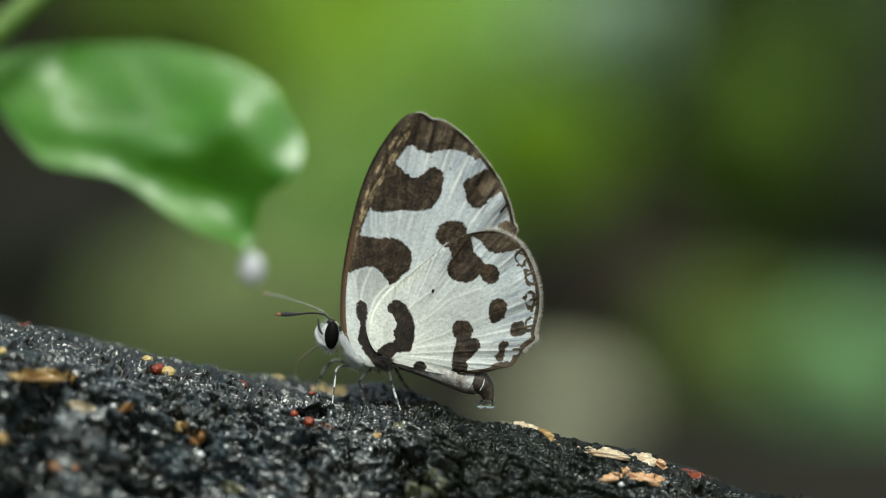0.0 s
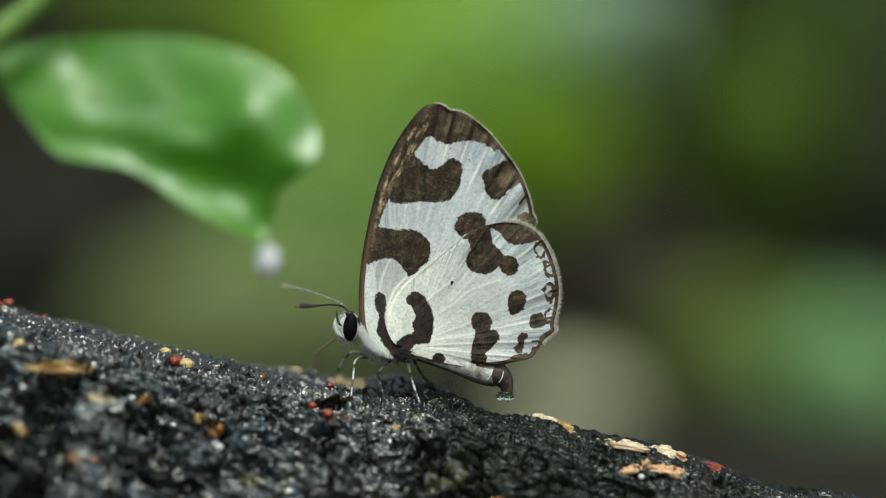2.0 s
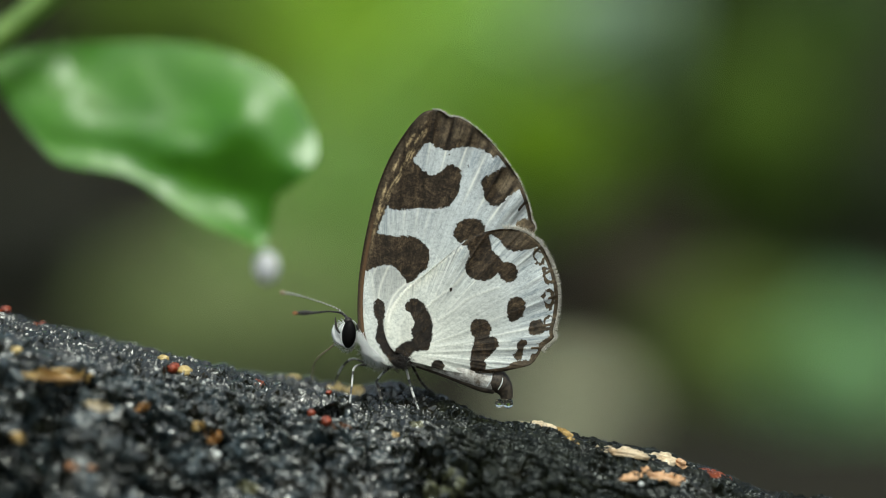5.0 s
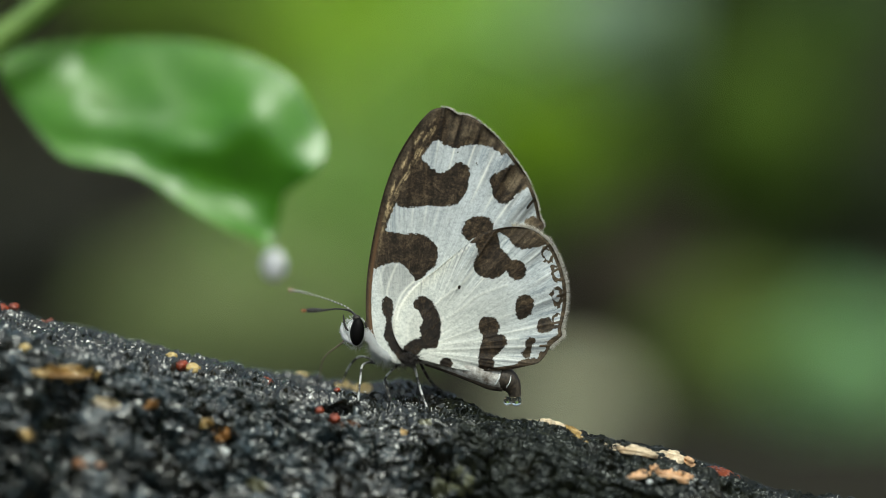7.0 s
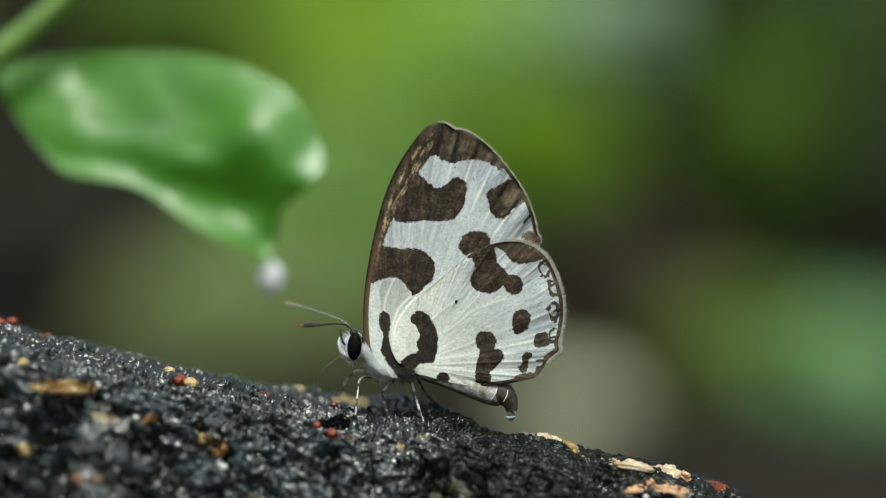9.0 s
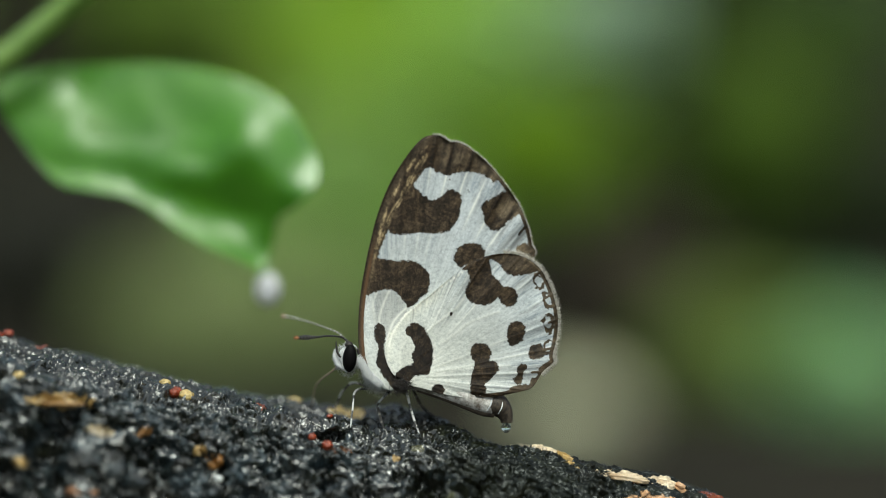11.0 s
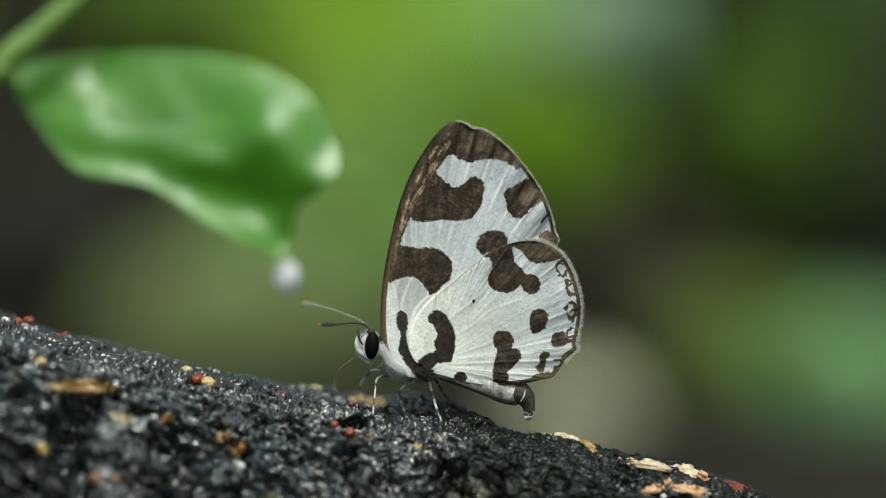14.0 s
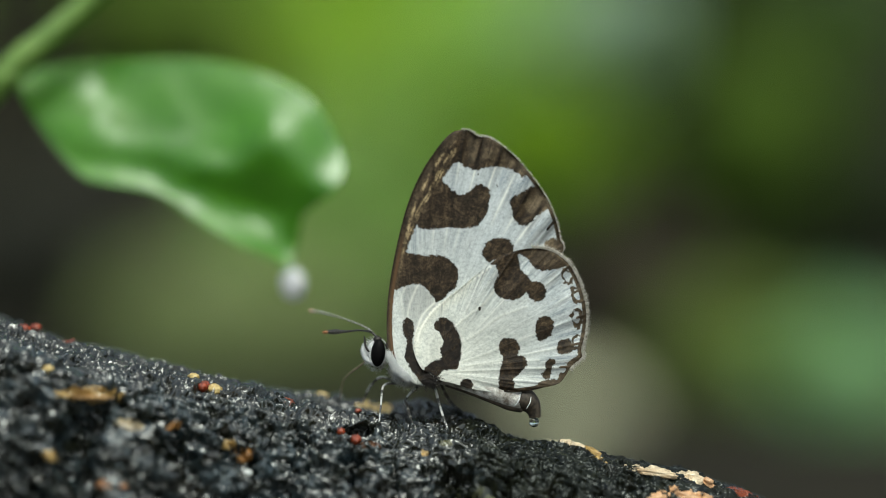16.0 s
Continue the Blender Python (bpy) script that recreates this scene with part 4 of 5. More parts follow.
def build_butterfly():
    base = on_grid(650, 716, 150.6)
    fly = thing("butterfly", base, "white butterfly with dark brown blotches, wings closed, on wet log", "butterfly")
    build_wing("hindwing", HIND, fly, 0.16, False, 130, 620, "white hindwing with dark brown spots and scalloped margin")
    build_wing("forewing", FORE, fly, 0.0, False, 130, 620, "white forewing with brown front edge and blotches")
    build_wing("hindwing", HIND, fly, 0.16, True, 24, 160, "far hindwing behind the near one")
    build_wing("forewing", FORE, fly, 0.0, True, 24, 160, "far forewing behind the near one")

    def g(a, b, y=150.75):
        return on_grid(a, b, y)

    # trunk of the body
    v, f = ball(g(640, 621, 150.75), 0.92, 0.92, 0.80, 24, 32, 38)
    part("thorax", v, f, BODY_WHITE, fly, "furry white thorax")
    v, f, al = tube([g(668, 628, 150.5), g(700, 634, 150.4), g(745, 647, 150.35), g(790, 661, 150.3), g(826, 674, 150.35), g(850, 679, 150.4)], [0.42, 0.50, 0.60, 0.68, 0.66, 0.55], 24, 70)
    v0 = v
    abdomen = part("abdomen", v, f, BODY_GREY, fly, "slender grey-white abdomen with dark last segments", attrs=dict(along=al))
    v, f, al = tube([g(836, 672, 150.35), g(848, 677, 150.4), g(858, 687, 150.45), g(863, 698, 150.45), g(864, 708, 150.45)], [0.66, 0.70, 0.58, 0.42, 0.34], 20, 30)
    part("tail_segment", v, f, BODY_DARK, abdomen, "dark brown tail segment")
    for a0, b0, a1, b1, w in ((828, 688, 838, 666, 0.05), (849, 692, 857, 671, 0.035)):
        v, f, al = tube([g(a0, b0, 149.82), g((a0 + a1) / 2 + 2, (b0 + b1) / 2, 149.72), g(a1, b1, 149.82)], [w * 0.6, w, w * 0.6], 8, 12)
        part("pale_ring", v, f, BODY_WHITE, abdomen, "pale ring between segments")
    v, f, al = tube([g(706, 650, 150.2), g(750, 663, 150.1), g(795, 679, 150.1), g(820, 688, 150.15), g(842, 692, 150.25)], [0.10, 0.17, 0.23, 0.26, 0.24], 12, 30)
    part("belly_stripe", v, f, BODY_DARK, abdomen, "dark stripe along the belly")
    # flat-lying scales on the abdomen
    av = np.array(v0)
    rng = np.random.default_rng(12)
    pick = rng.integers(0, int(len(av) * 0.8), 520)
    hv, hf = hairs(av[pick] + rng.normal(0, 0.02, (520, 3)) / 1000, [(1.0, rng.normal(-0.12, 0.15), -0.3 + rng.normal(0, 0.2)) for _ in pick], rng.uniform(0.07, 0.20, 520), 0.02, 0.0)
    part("belly_fur", hv, hf, BODY_GREY, abdomen, "short grey-white scales")
    # fur on the breast
    rng = np.random.default_rng(2)
    hv, hf = fur_on(rng, g(640, 621, 150.75), (0.92, 0.92, 0.80), 38, 1000, 0.75, lambda p, n3: n3[1] < 0.35 and p[2] < 1.0 - 0.85 * (p[0] + 1.15), (0.15, -0.2, -0.28))
    part("breast_fur", hv, hf, HAIR, fly, "fine white fur")
    roots, ways, lens = [], [], []
    for _ in range(1200):
        t = rng.uniform(0, 0.62)
        a, b = np.array((606, 588)) * (1 - t) ** 2 + 2 * t * (1 - t) * np.array((622, 634)) + t * t * np.array((684, 652))
        a, b = a + rng.normal(0, 3) - 2, b + rng.normal(0, 3) + 3
        roots.append(g(a, b, float(wing_lean(a, b)) - rng.uniform(0.0, 0.12)))
        ways.append((0.2 + rng.normal(0, 0.3), -0.25 + rng.normal(0, 0.15), -0.8 + rng.normal(0, 0.25)))
        lens.append(rng.uniform(0.2, 0.5))
    hv, hf = hairs(roots, ways, lens, 0.022, 0.1)
    part("wing_root_fur", hv, hf, HAIR, fly, "fine white fur over the wing roots")
    roots, ways, lens = [], [], []
    for _ in range(320):
        a, b = 677 + rng.normal(0, 8), 643 + rng.normal(0, 7)
        roots.append(g(a, b, float(wing_lean(a, b)) - rng.uniform(0.1, 0.3)))
        ways.append((0.5 + rng.normal(0, 0.4), -0.3 + rng.normal(0, 0.2), -0.3 + rng.normal(0, 0.4)))
        lens.append(rng.uniform(0.2, 0.5))
    hv, hf = hairs(roots, ways, lens, 0.034, 0.1)
    part("dark_tuft", hv, hf, PALP_BLACK, fly, "tuft of blackish hair at the wing root")
    # head
    v, f = ball(g(584, 596, 150.8), 0.58, 0.58, 0.82, 20, 28, -8)
    head = part("head", v, f, BODY_WHITE, fly, "white head with large black eyes")
    v, f = ball(g(587, 594, 150.12), 0.42, 0.40, 0.82, 22, 30, 5)
    part("eye", v, f, EYE_BLACK, head, "black oval compound eye")
    v, f = ball(g(582, 592, 151.4), 0.43, 0.36, 0.74, 16, 20, 6)
    part("eye", v, f, EYE_BLACK, head, "black oval compound eye")
    v, f = ball(g(586, 570, 150.45), 0.26, 0.30, 0.20, 14, 18)
    part("crown", v, f, PALP_BLACK, head, "black crown between the antennae")
    ring = [g(587 + 15.5 * math.cos(t) + 2.0 * math.sin(t), 593 - 24.5 * math.sin(t), 150.15) for t in np.linspace(2.2, 7.6, 14)]
    v, f, al = tube(ring, [0.015] + [0.03] * 12 + [0.015], 8, 50)
    part("eye_rim", v, f, BODY_WHITE, head, "white rim round the eye")
    v, f, al = tube([g(600, 576, 150.2), g(606, 590, 150.1), g(607, 606, 150.2)], [0.06, 0.15, 0.08], 8, 16)
    part("collar", v, f, PALP_BLACK, head, "dark collar behind the eye")
    for dy in (150.3, 151.3):
        v, f, al = tube([g(577, 612, dy), g(566, 604, dy), g(561, 590, dy), g(562, 578, dy)], [0.12, 0.16, 0.14, 0.05], 10, 24)
        palp = part("palp", v, f, BODY_WHITE, head, "white palp with black tip")
        v, f, al = tube([g(571, 592, dy - 0.35), g(565, 582, dy - 0.28), g(563, 564, dy - 0.15)], [0.05, 0.07, 0.025], 8, 16)
        part("palp_tip", v, f, PALP_BLACK, palp, "black palp tip")
    hv, hf = fur_on(rng, g(583, 597, 150.8), (0.64, 0.64, 0.88), -8, 420, 0.42, lambda p, n3: n3[1] < 0.5 and not (n3[1] < 0 and -0.42 < p[0] < 0.55 and abs(p[2]) < 0.72), (-0.35, -0.3, 0.05))
    part("face_fur", hv, hf, HAIR, head, "fine white fur")
    # antennae, proboscis
    pts = [g(586, 567, 150.5), g(574, 557, 150.7), g(552, 554, 149.6), g(528, 556, 148.7), g(508, 556.5, 147.9), g(491, 557, 147.3)]
    v, f, al = tube(pts, [0.085, 0.065, 0.055, 0.075, 0.15, 0.06], 12, 70)
    ant = part("antenna", v, f, ANT_NEAR, fly, "black antenna with pale rings and orange tip", attrs=dict(along=al))
    v, f = ball(g(492, 557, 147.3), 0.17, 0.12, 0.11, 10, 14)
    part("club_tip", v, f, CLUB_ORANGE, ant, "orange club tip")
    pts = [g(584, 566, 151.5), g(570, 551, 151.7), g(545, 540, 152.1), g(515, 530, 152.8), g(488, 523, 154.0), g(470, 520, 154.8)]
    v, f, al = tube(pts, [0.045, 0.032, 0.028, 0.028, 0.05, 0.035], 12, 70)
    ant = part("antenna", v, f, ANT_FAR, fly, "grey antenna with white rings and pale tip", attrs=dict(along=al))
    v, f = ball(g(472, 520.5, 154.8), 0.18, 0.11, 0.12, 10, 14, 14)
    part("club_tip", v, f, CLUB_PALE, ant, "pale orange club tip")
    v, f, al = tube([g(566, 608, 151.3), g(553, 619, 151.6), g(536, 632, 152.4), g(526, 647, 153.2), g(522, 676, 154.2)], [0.05, 0.045, 0.04, 0.035, 0.03], 8, 40)
    part("proboscis", v, f, PROBOSCIS, fly, "thin brown curved proboscis touching the bark")
    # legs
    legs = [
        ([g(618, 645, 151.9), g(598, 637, 152.2), (g(585, 641, 152.4)), g(572, 657, 152.8), g(560, 684, 153.6)], [0.07, 0.06, 0.065, 0.055, 0.04], LEG, "pale slender foreleg"),
        ([g(618, 648, 150.9), g(604, 648, 150.6), g(595, 656, 150.3), g(592, 682, 149.4), g(588, 715, 148.4)], [0.08, 0.06, 0.07, 0.06, 0.04], LEG, "pale foreleg with dark rings"),
        ([g(660, 650, 150.9), g(648, 661, 150.5), g(637, 674, 150.2), g(636, 684, 149.8), g(647, 719, 148.3)], [0.10, 0.08, 0.065, 0.07, 0.045], LEG, "pale middle leg with dark rings"),
        ([g(682, 642, 150.5), g(687, 652, 150.2), g(694, 680, 150.0), g(701, 704, 149.5), g(709, 726, 148.9)], [0.10, 0.08, 0.075, 0.075, 0.045], LEG, "pale hind leg with dark rings"),
        ([g(698, 648, 152.0), g(705, 662, 152.4), g(716, 680, 152.8), g(730, 693, 153.2), g(748, 706, 153.6)], [0.09, 0.08, 0.075, 0.07, 0.05], LEG_DARK, "dark far hind leg"),
    ]
    for pts, rad, material, label in legs:
        v, f, al = tube(pts, rad, 10, 44)
        leg = part("leg", v, f, material, fly, label, attrs=dict(along=al))
        if "middle" in label:
            fv, ff, fl = tube([g(636.5, 682, 149.85), g(640, 697, 149.2), g(647, 718, 148.3)], [0.085, 0.09, 0.055], 10, 20)
            part("tarsus", fv, ff, LEG_DARK, leg, "blackish foot of the leg", attrs=dict(along=fl))
        roots, ways, lens = [], [], []
        for _ in range(40):
            s = rng.integers(8, 44)
            q = v[s * 10:(s + 1) * 10].mean(0)
            roots.append(q)
            ways.append((rng.normal(0, 1), rng.normal(0, 1), -0.6))
            lens.append(rng.uniform(0.08, 0.17))
        hv, hf = hairs(roots, ways, lens, 0.014, 0.1)
        part("bristles", hv, hf, HAIR, leg, "tiny pale bristles")
    return fly


def water_drop(name, centre, r, label, tall=1.06, water=None):
    d = thing(name, centre, label, "water drop")
    v, f = ball(centre, r, r, r * tall, 24, 32)
    part("water", v, f, water or WATER, d)
    return d


# ------------------------------------------------------------------ flecks on the bark
def fleck(name, x, y, rx, ry, rz, turn, material, label, seed, category, lift=0.0):
    c = on_log(x, y, lift)
    o = thing(name, c, label, category)
    flat = rx > 2 * rz
    v, f = ball(c, rx, ry, rz, 26, 40, turn, 0.22 if flat else 0.16, seed, 0.75 if flat else 1.0)
    part("lump", v, f, material, o)
    return o


def build_flecks():
    rows = FLECKS
    for i, (name, x, y, rx, ry, rz, turn, material, label, category) in enumerate(rows):
        fleck(name, x, y, rx, ry, rz, turn, material, label, i + 3, category, lift=(-0.75 if rx > 2 * rz else 0.5) * rz)


FLECKS = [
    # name, mm right, mm ahead, half sizes in mm, tip, material, label, category
    ("wood_chip", -22.80, 144.20, 1.20, 0.70, 0.12, 2, TAN, "tan soft rotten wood showing through wet bark", "wood chip"),
    ("resin_bead", -16.26, 148.95, 0.46, 0.42, 0.42, 0, YELLOW, "yellow resin bead on wet bark", "resin"),
    ("pulp_crumb", -16.90, 149.90, 0.32, 0.32, 0.28, 0, RED, "dark red pulpy crumb on wet bark", "crumb"),
    ("pulp_crumb", -16.96, 148.42, 0.33, 0.32, 0.31, 0, RED, "dark red pulpy crumb on wet bark", "crumb"),
    ("resin_bead", -17.62, 149.40, 0.34, 0.28, 0.22, 0, YELLOW, "small cream resin bead on wet bark", "resin"),
    ("grit_grain", -13.95, 144.56, 0.27, 0.24, 0.21, 15, WHITE_GRIT, "white wet grit grain on bark", "grit"),
    ("resin_bead", -25.44, 145.36, 0.33, 0.32, 0.27, 0, YELLOW, "yellow resin bead on wet bark", "resin"),
    ("pulp_crumb", -7.84, 147.20, 0.32, 0.30, 0.29, 0, RED, "dark red pulpy crumb beside the hollow", "crumb"),
    ("pulp_crumb", -8.72, 147.40, 0.25, 0.24, 0.24, 0, RED, "dark red pulpy crumb beside the hollow", "crumb"),
    ("pulp_crumb", -7.92, 151.06, 0.21, 0.24, 0.15, 0, RED, "dark red pulpy crumb beside the hollow", "crumb"),
    ("pulp_crumb", -28.30, 153.00, 0.50, 0.40, 0.34, 0, RED, "orange-red pulpy crumb on the crest", "crumb"),
    ("pulp_crumb", -27.60, 153.20, 0.36, 0.34, 0.26, 0, RED, "orange-red pulpy crumb on the crest", "crumb"),
    ("pulp_crumb", -25.30, 154.60, 0.36, 0.34, 0.26, 0, RED, "orange-red pulpy crumb on the crest", "crumb"),
    ("bark_crust", 3.76, 153.40, 0.55, 0.40, 0.15, -4, CREAM, "cream bare wood crust on the crest", "wood crust"),
    ("bark_crust", 4.96, 150.58, 0.67, 0.48, 0.21, 12, CREAM, "cream bare wood crust on the crest", "wood crust"),
    ("bark_crust", 9.76, 148.60, 1.28, 0.40, 0.24, 8, CREAM, "long cream bare wood strip on the crest", "wood crust"),
    ("bark_crust", 12.08, 149.62, 0.58, 0.40, 0.24, 14, CREAM, "cream bare wood patch on the crest", "wood crust"),
    ("bark_crust", 12.96, 149.50, 0.33, 0.32, 0.18, 30, PEACH, "peach bare wood patch on the crest", "wood crust"),
    ("bark_crust", 11.76, 147.46, 1.00, 0.32, 0.21, 18, PEACH, "peach bare wood strip on the bark", "wood crust"),
    ("bark_crust", 9.68, 147.10, 0.58, 0.32, 0.18, -8, PEACH, "small peach bare wood patch", "wood crust"),
    ("bark_crust", 2.35, 144.40, 0.95, 0.45, 0.28, 4, PEACH, "orange-cream bare wood strip low on bark", "wood crust"),
    ("resin_bead", -10.32, 156.52, 0.43, 0.48, 0.27, 0, YELLOW, "yellow resin bead behind the crest", "resin"),
    ("grit_grain", 10.40, 146.86, 0.18, 0.20, 0.15, 0, WHITE_GRIT, "pale wet grit grain on bark", "grit"),
]
STAINS = [
    # mm right, mm ahead, half sizes in mm, tip, tone
    (-22.80, 144.20, 1.45, 1.92, 0.36, 4, (0.44, 0.29, 0.10)),
    (-20.70, 143.40, 0.88, 0.96, 0.20, 8, (0.28, 0.21, 0.10)),
    (-18.12, 144.88, 0.47, 0.80, 0.26, 5, (0.40, 0.19, 0.05)),
    (-15.25, 145.28, 0.47, 0.80, 0.26, 0, (0.44, 0.29, 0.10)),
    (-14.13, 145.28, 0.57, 0.80, 0.41, 10, (0.40, 0.19, 0.05)),
    (-25.44, 153.94, 0.51, 0.80, 0.30, 10, (0.22, 0.05, 0.02)),
    (-24.62, 141.90, 0.67, 0.80, 0.33, 0, (0.44, 0.29, 0.10)),
    (-21.74, 141.32, 0.95, 0.80, 0.24, 3, (0.30, 0.13, 0.05)),
    (-7.12, 147.10, 0.61, 0.80, 0.18, 5, (0.13, 0.055, 0.02)),
    (-2.64, 147.88, 0.40, 0.80, 0.22, 10, (0.10, 0.095, 0.038)),
    (3.76, 153.40, 0.61, 0.80, 0.19, -4, (0.78, 0.64, 0.44)),
    (4.96, 150.58, 0.74, 0.96, 0.26, 12, (0.78, 0.64, 0.44)),
    (6.16, 149.56, 0.81, 1.28, 0.19, 38, (0.44, 0.29, 0.10)),
    (9.76, 148.60, 1.42, 0.80, 0.30, 8, (0.78, 0.64, 0.44)),
    (12.08, 149.62, 0.64, 0.80, 0.30, 14, (0.78, 0.64, 0.44)),
    (12.96, 149.50, 0.37, 0.80, 0.22, 30, (0.78, 0.46, 0.24)),
    (11.76, 147.46, 1.11, 0.80, 0.26, 18, (0.78, 0.46, 0.24)),
    (9.68, 147.10, 0.64, 0.80, 0.22, -8, (0.78, 0.46, 0.24)),
    (15.04, 150.22, 0.88, 0.96, 0.26, 10, (0.22, 0.05, 0.02)),
    (-1.20, 144.80, 1.15, 0.80, 0.74, 0, (0.085, 0.088, 0.042)),
    (-4.70, 144.46, 0.67, 0.80, 0.33, 0, (0.10, 0.095, 0.038)),
    (2.35, 144.40, 1.05, 0.80, 0.36, 4, (0.70, 0.40, 0.18)),
    (-6.96, 155.62, 0.88, 1.12, 0.33, 8, (0.5, 0.36, 0.12)),
    (-12.11, 144.08, 0.47, 0.80, 0.30, 0, (0.10, 0.095, 0.038)),
    (-3.92, 147.46, 0.27, 0.80, 0.19, 0, (0.44, 0.29, 0.10)),
    (-11.84, 149.14, 0.40, 0.80, 0.19, 5, (0.22, 0.05, 0.02)),
]


# ------------------------------------------------------------------ the leaf behind
# highlights built into the wet blade's tilt and coat: heart and half sizes on the drawing grid
LEAF_HIGHLIGHTS = ((95, 150, 22, 44), (60, 110, 40, 14), (428, 150, 72, 52), (300, 248, 50, 18), (526, 274, 46, 42), (140, 290, 76, 18), (345, 376, 80, 30), (255, 330, 40, 16), (215, 218, 90, 14), (330, 205, 50, 16))


def leaf_lean(A, B):
    """How far the blade lies back towards the sky, over the drawing grid."""
    # lean of the blade towards the sky, height by height: the upper part lies back like a roof, a band below it hangs, the lower rim curls up
    roof = np.interp(A, [-50, 50, 200, 330, 400, 470, 540], [196, 226, 250, 262, 226, 250, 330])
    rim = np.interp(A, [-50, 60, 130, 200, 280, 350, 440], [210, 262, 276, 300, 340, 366, 420])
    lean = 0.36 - 0.62 / (1 + np.exp(-(B - roof) / 11)) + 1.1 / (1 + np.exp(-(B - rim) / 9))
    lean = lean - 0.4 * np.exp(-((A - 395) / 34) ** 2 - ((B - 300) / 75) ** 2) - 0.35 * np.exp(-((A - 440) / 22) ** 2 - ((B - 380) / 50) ** 2)
    # each highlight is shaped in by tilting the blade to mirror the sun
    for a, b, ra, rb in LEAF_HIGHLIGHTS:
        lean = lean + (0.82 - lean) * np.exp(-((A - a) / ra) ** 2 - ((B - b) / rb) ** 2)
    lean = lean + 0.30 * (fbm(A * 0.018 + 3.0, B * 0.026, 3, 0.5, 74) - 0.5) + 0.30 * (fbm(A * 0.045, B * 0.06, 2, 0.5, 76) - 0.5)
    return lean


def leaf_depths(k):
    """The blade's depth in mm over the drawing grid: the smooth sheet that leans as leaf_lean() asks and hardly tips sideways."""
    ga, gb = np.arange(-70, 585, 14.0), np.arange(50, 475, 12.0)
    A, B = np.meshgrid(ga, gb)
    h, w = A.shape
    lean = leaf_lean(A, B)
    ids = np.arange(h * w).reshape(h, w)
    m, r = np.zeros((h * w, h * w)), np.zeros(h * w)
    for p, q, want, heavy in ((ids[:-1].ravel(), ids[1:].ravel(), (-0.5 * (lean[:-1] + lean[1:]) * 12 * k / GRID).ravel(), 1.0), (ids[:, :-1].ravel(), ids[:, 1:].ravel(), np.zeros(h * (w - 1)), 0.12)):
        np.add.at(m, (p, p), heavy)
        np.add.at(m, (q, q), heavy)
        np.add.at(m, (p, q), -heavy)
        np.add.at(m, (q, p), -heavy)
        np.add.at(r, p, -heavy * want)
        np.add.at(r, q, heavy * want)
    m[0, 0] += 1.0
    y = np.linalg.solve(m, r).reshape(h, w)
    y = y - y[int((250 - 50) / 12), int((270 + 70) / 14)]

    def depth(a, b):
        u, v = np.clip((a + 70) / 14, 0, w - 1.001), np.clip((b - 50) / 12, 0, h - 1.001)
        i, j = u.astype(int), v.astype(int)
        u, v = u - i, v - j
        u, v = u * u * (3 - 2 * u) * 0.3 + u * 0.7, v * v * (3 - 2 * v) * 0.3 + v * 0.7
        return (y[j, i] * (1 - u) + y[j, i + 1] * u) * (1 - v) + (y[j + 1, i] * (1 - u) + y[j + 1, i + 1] * u) * v

    return depth


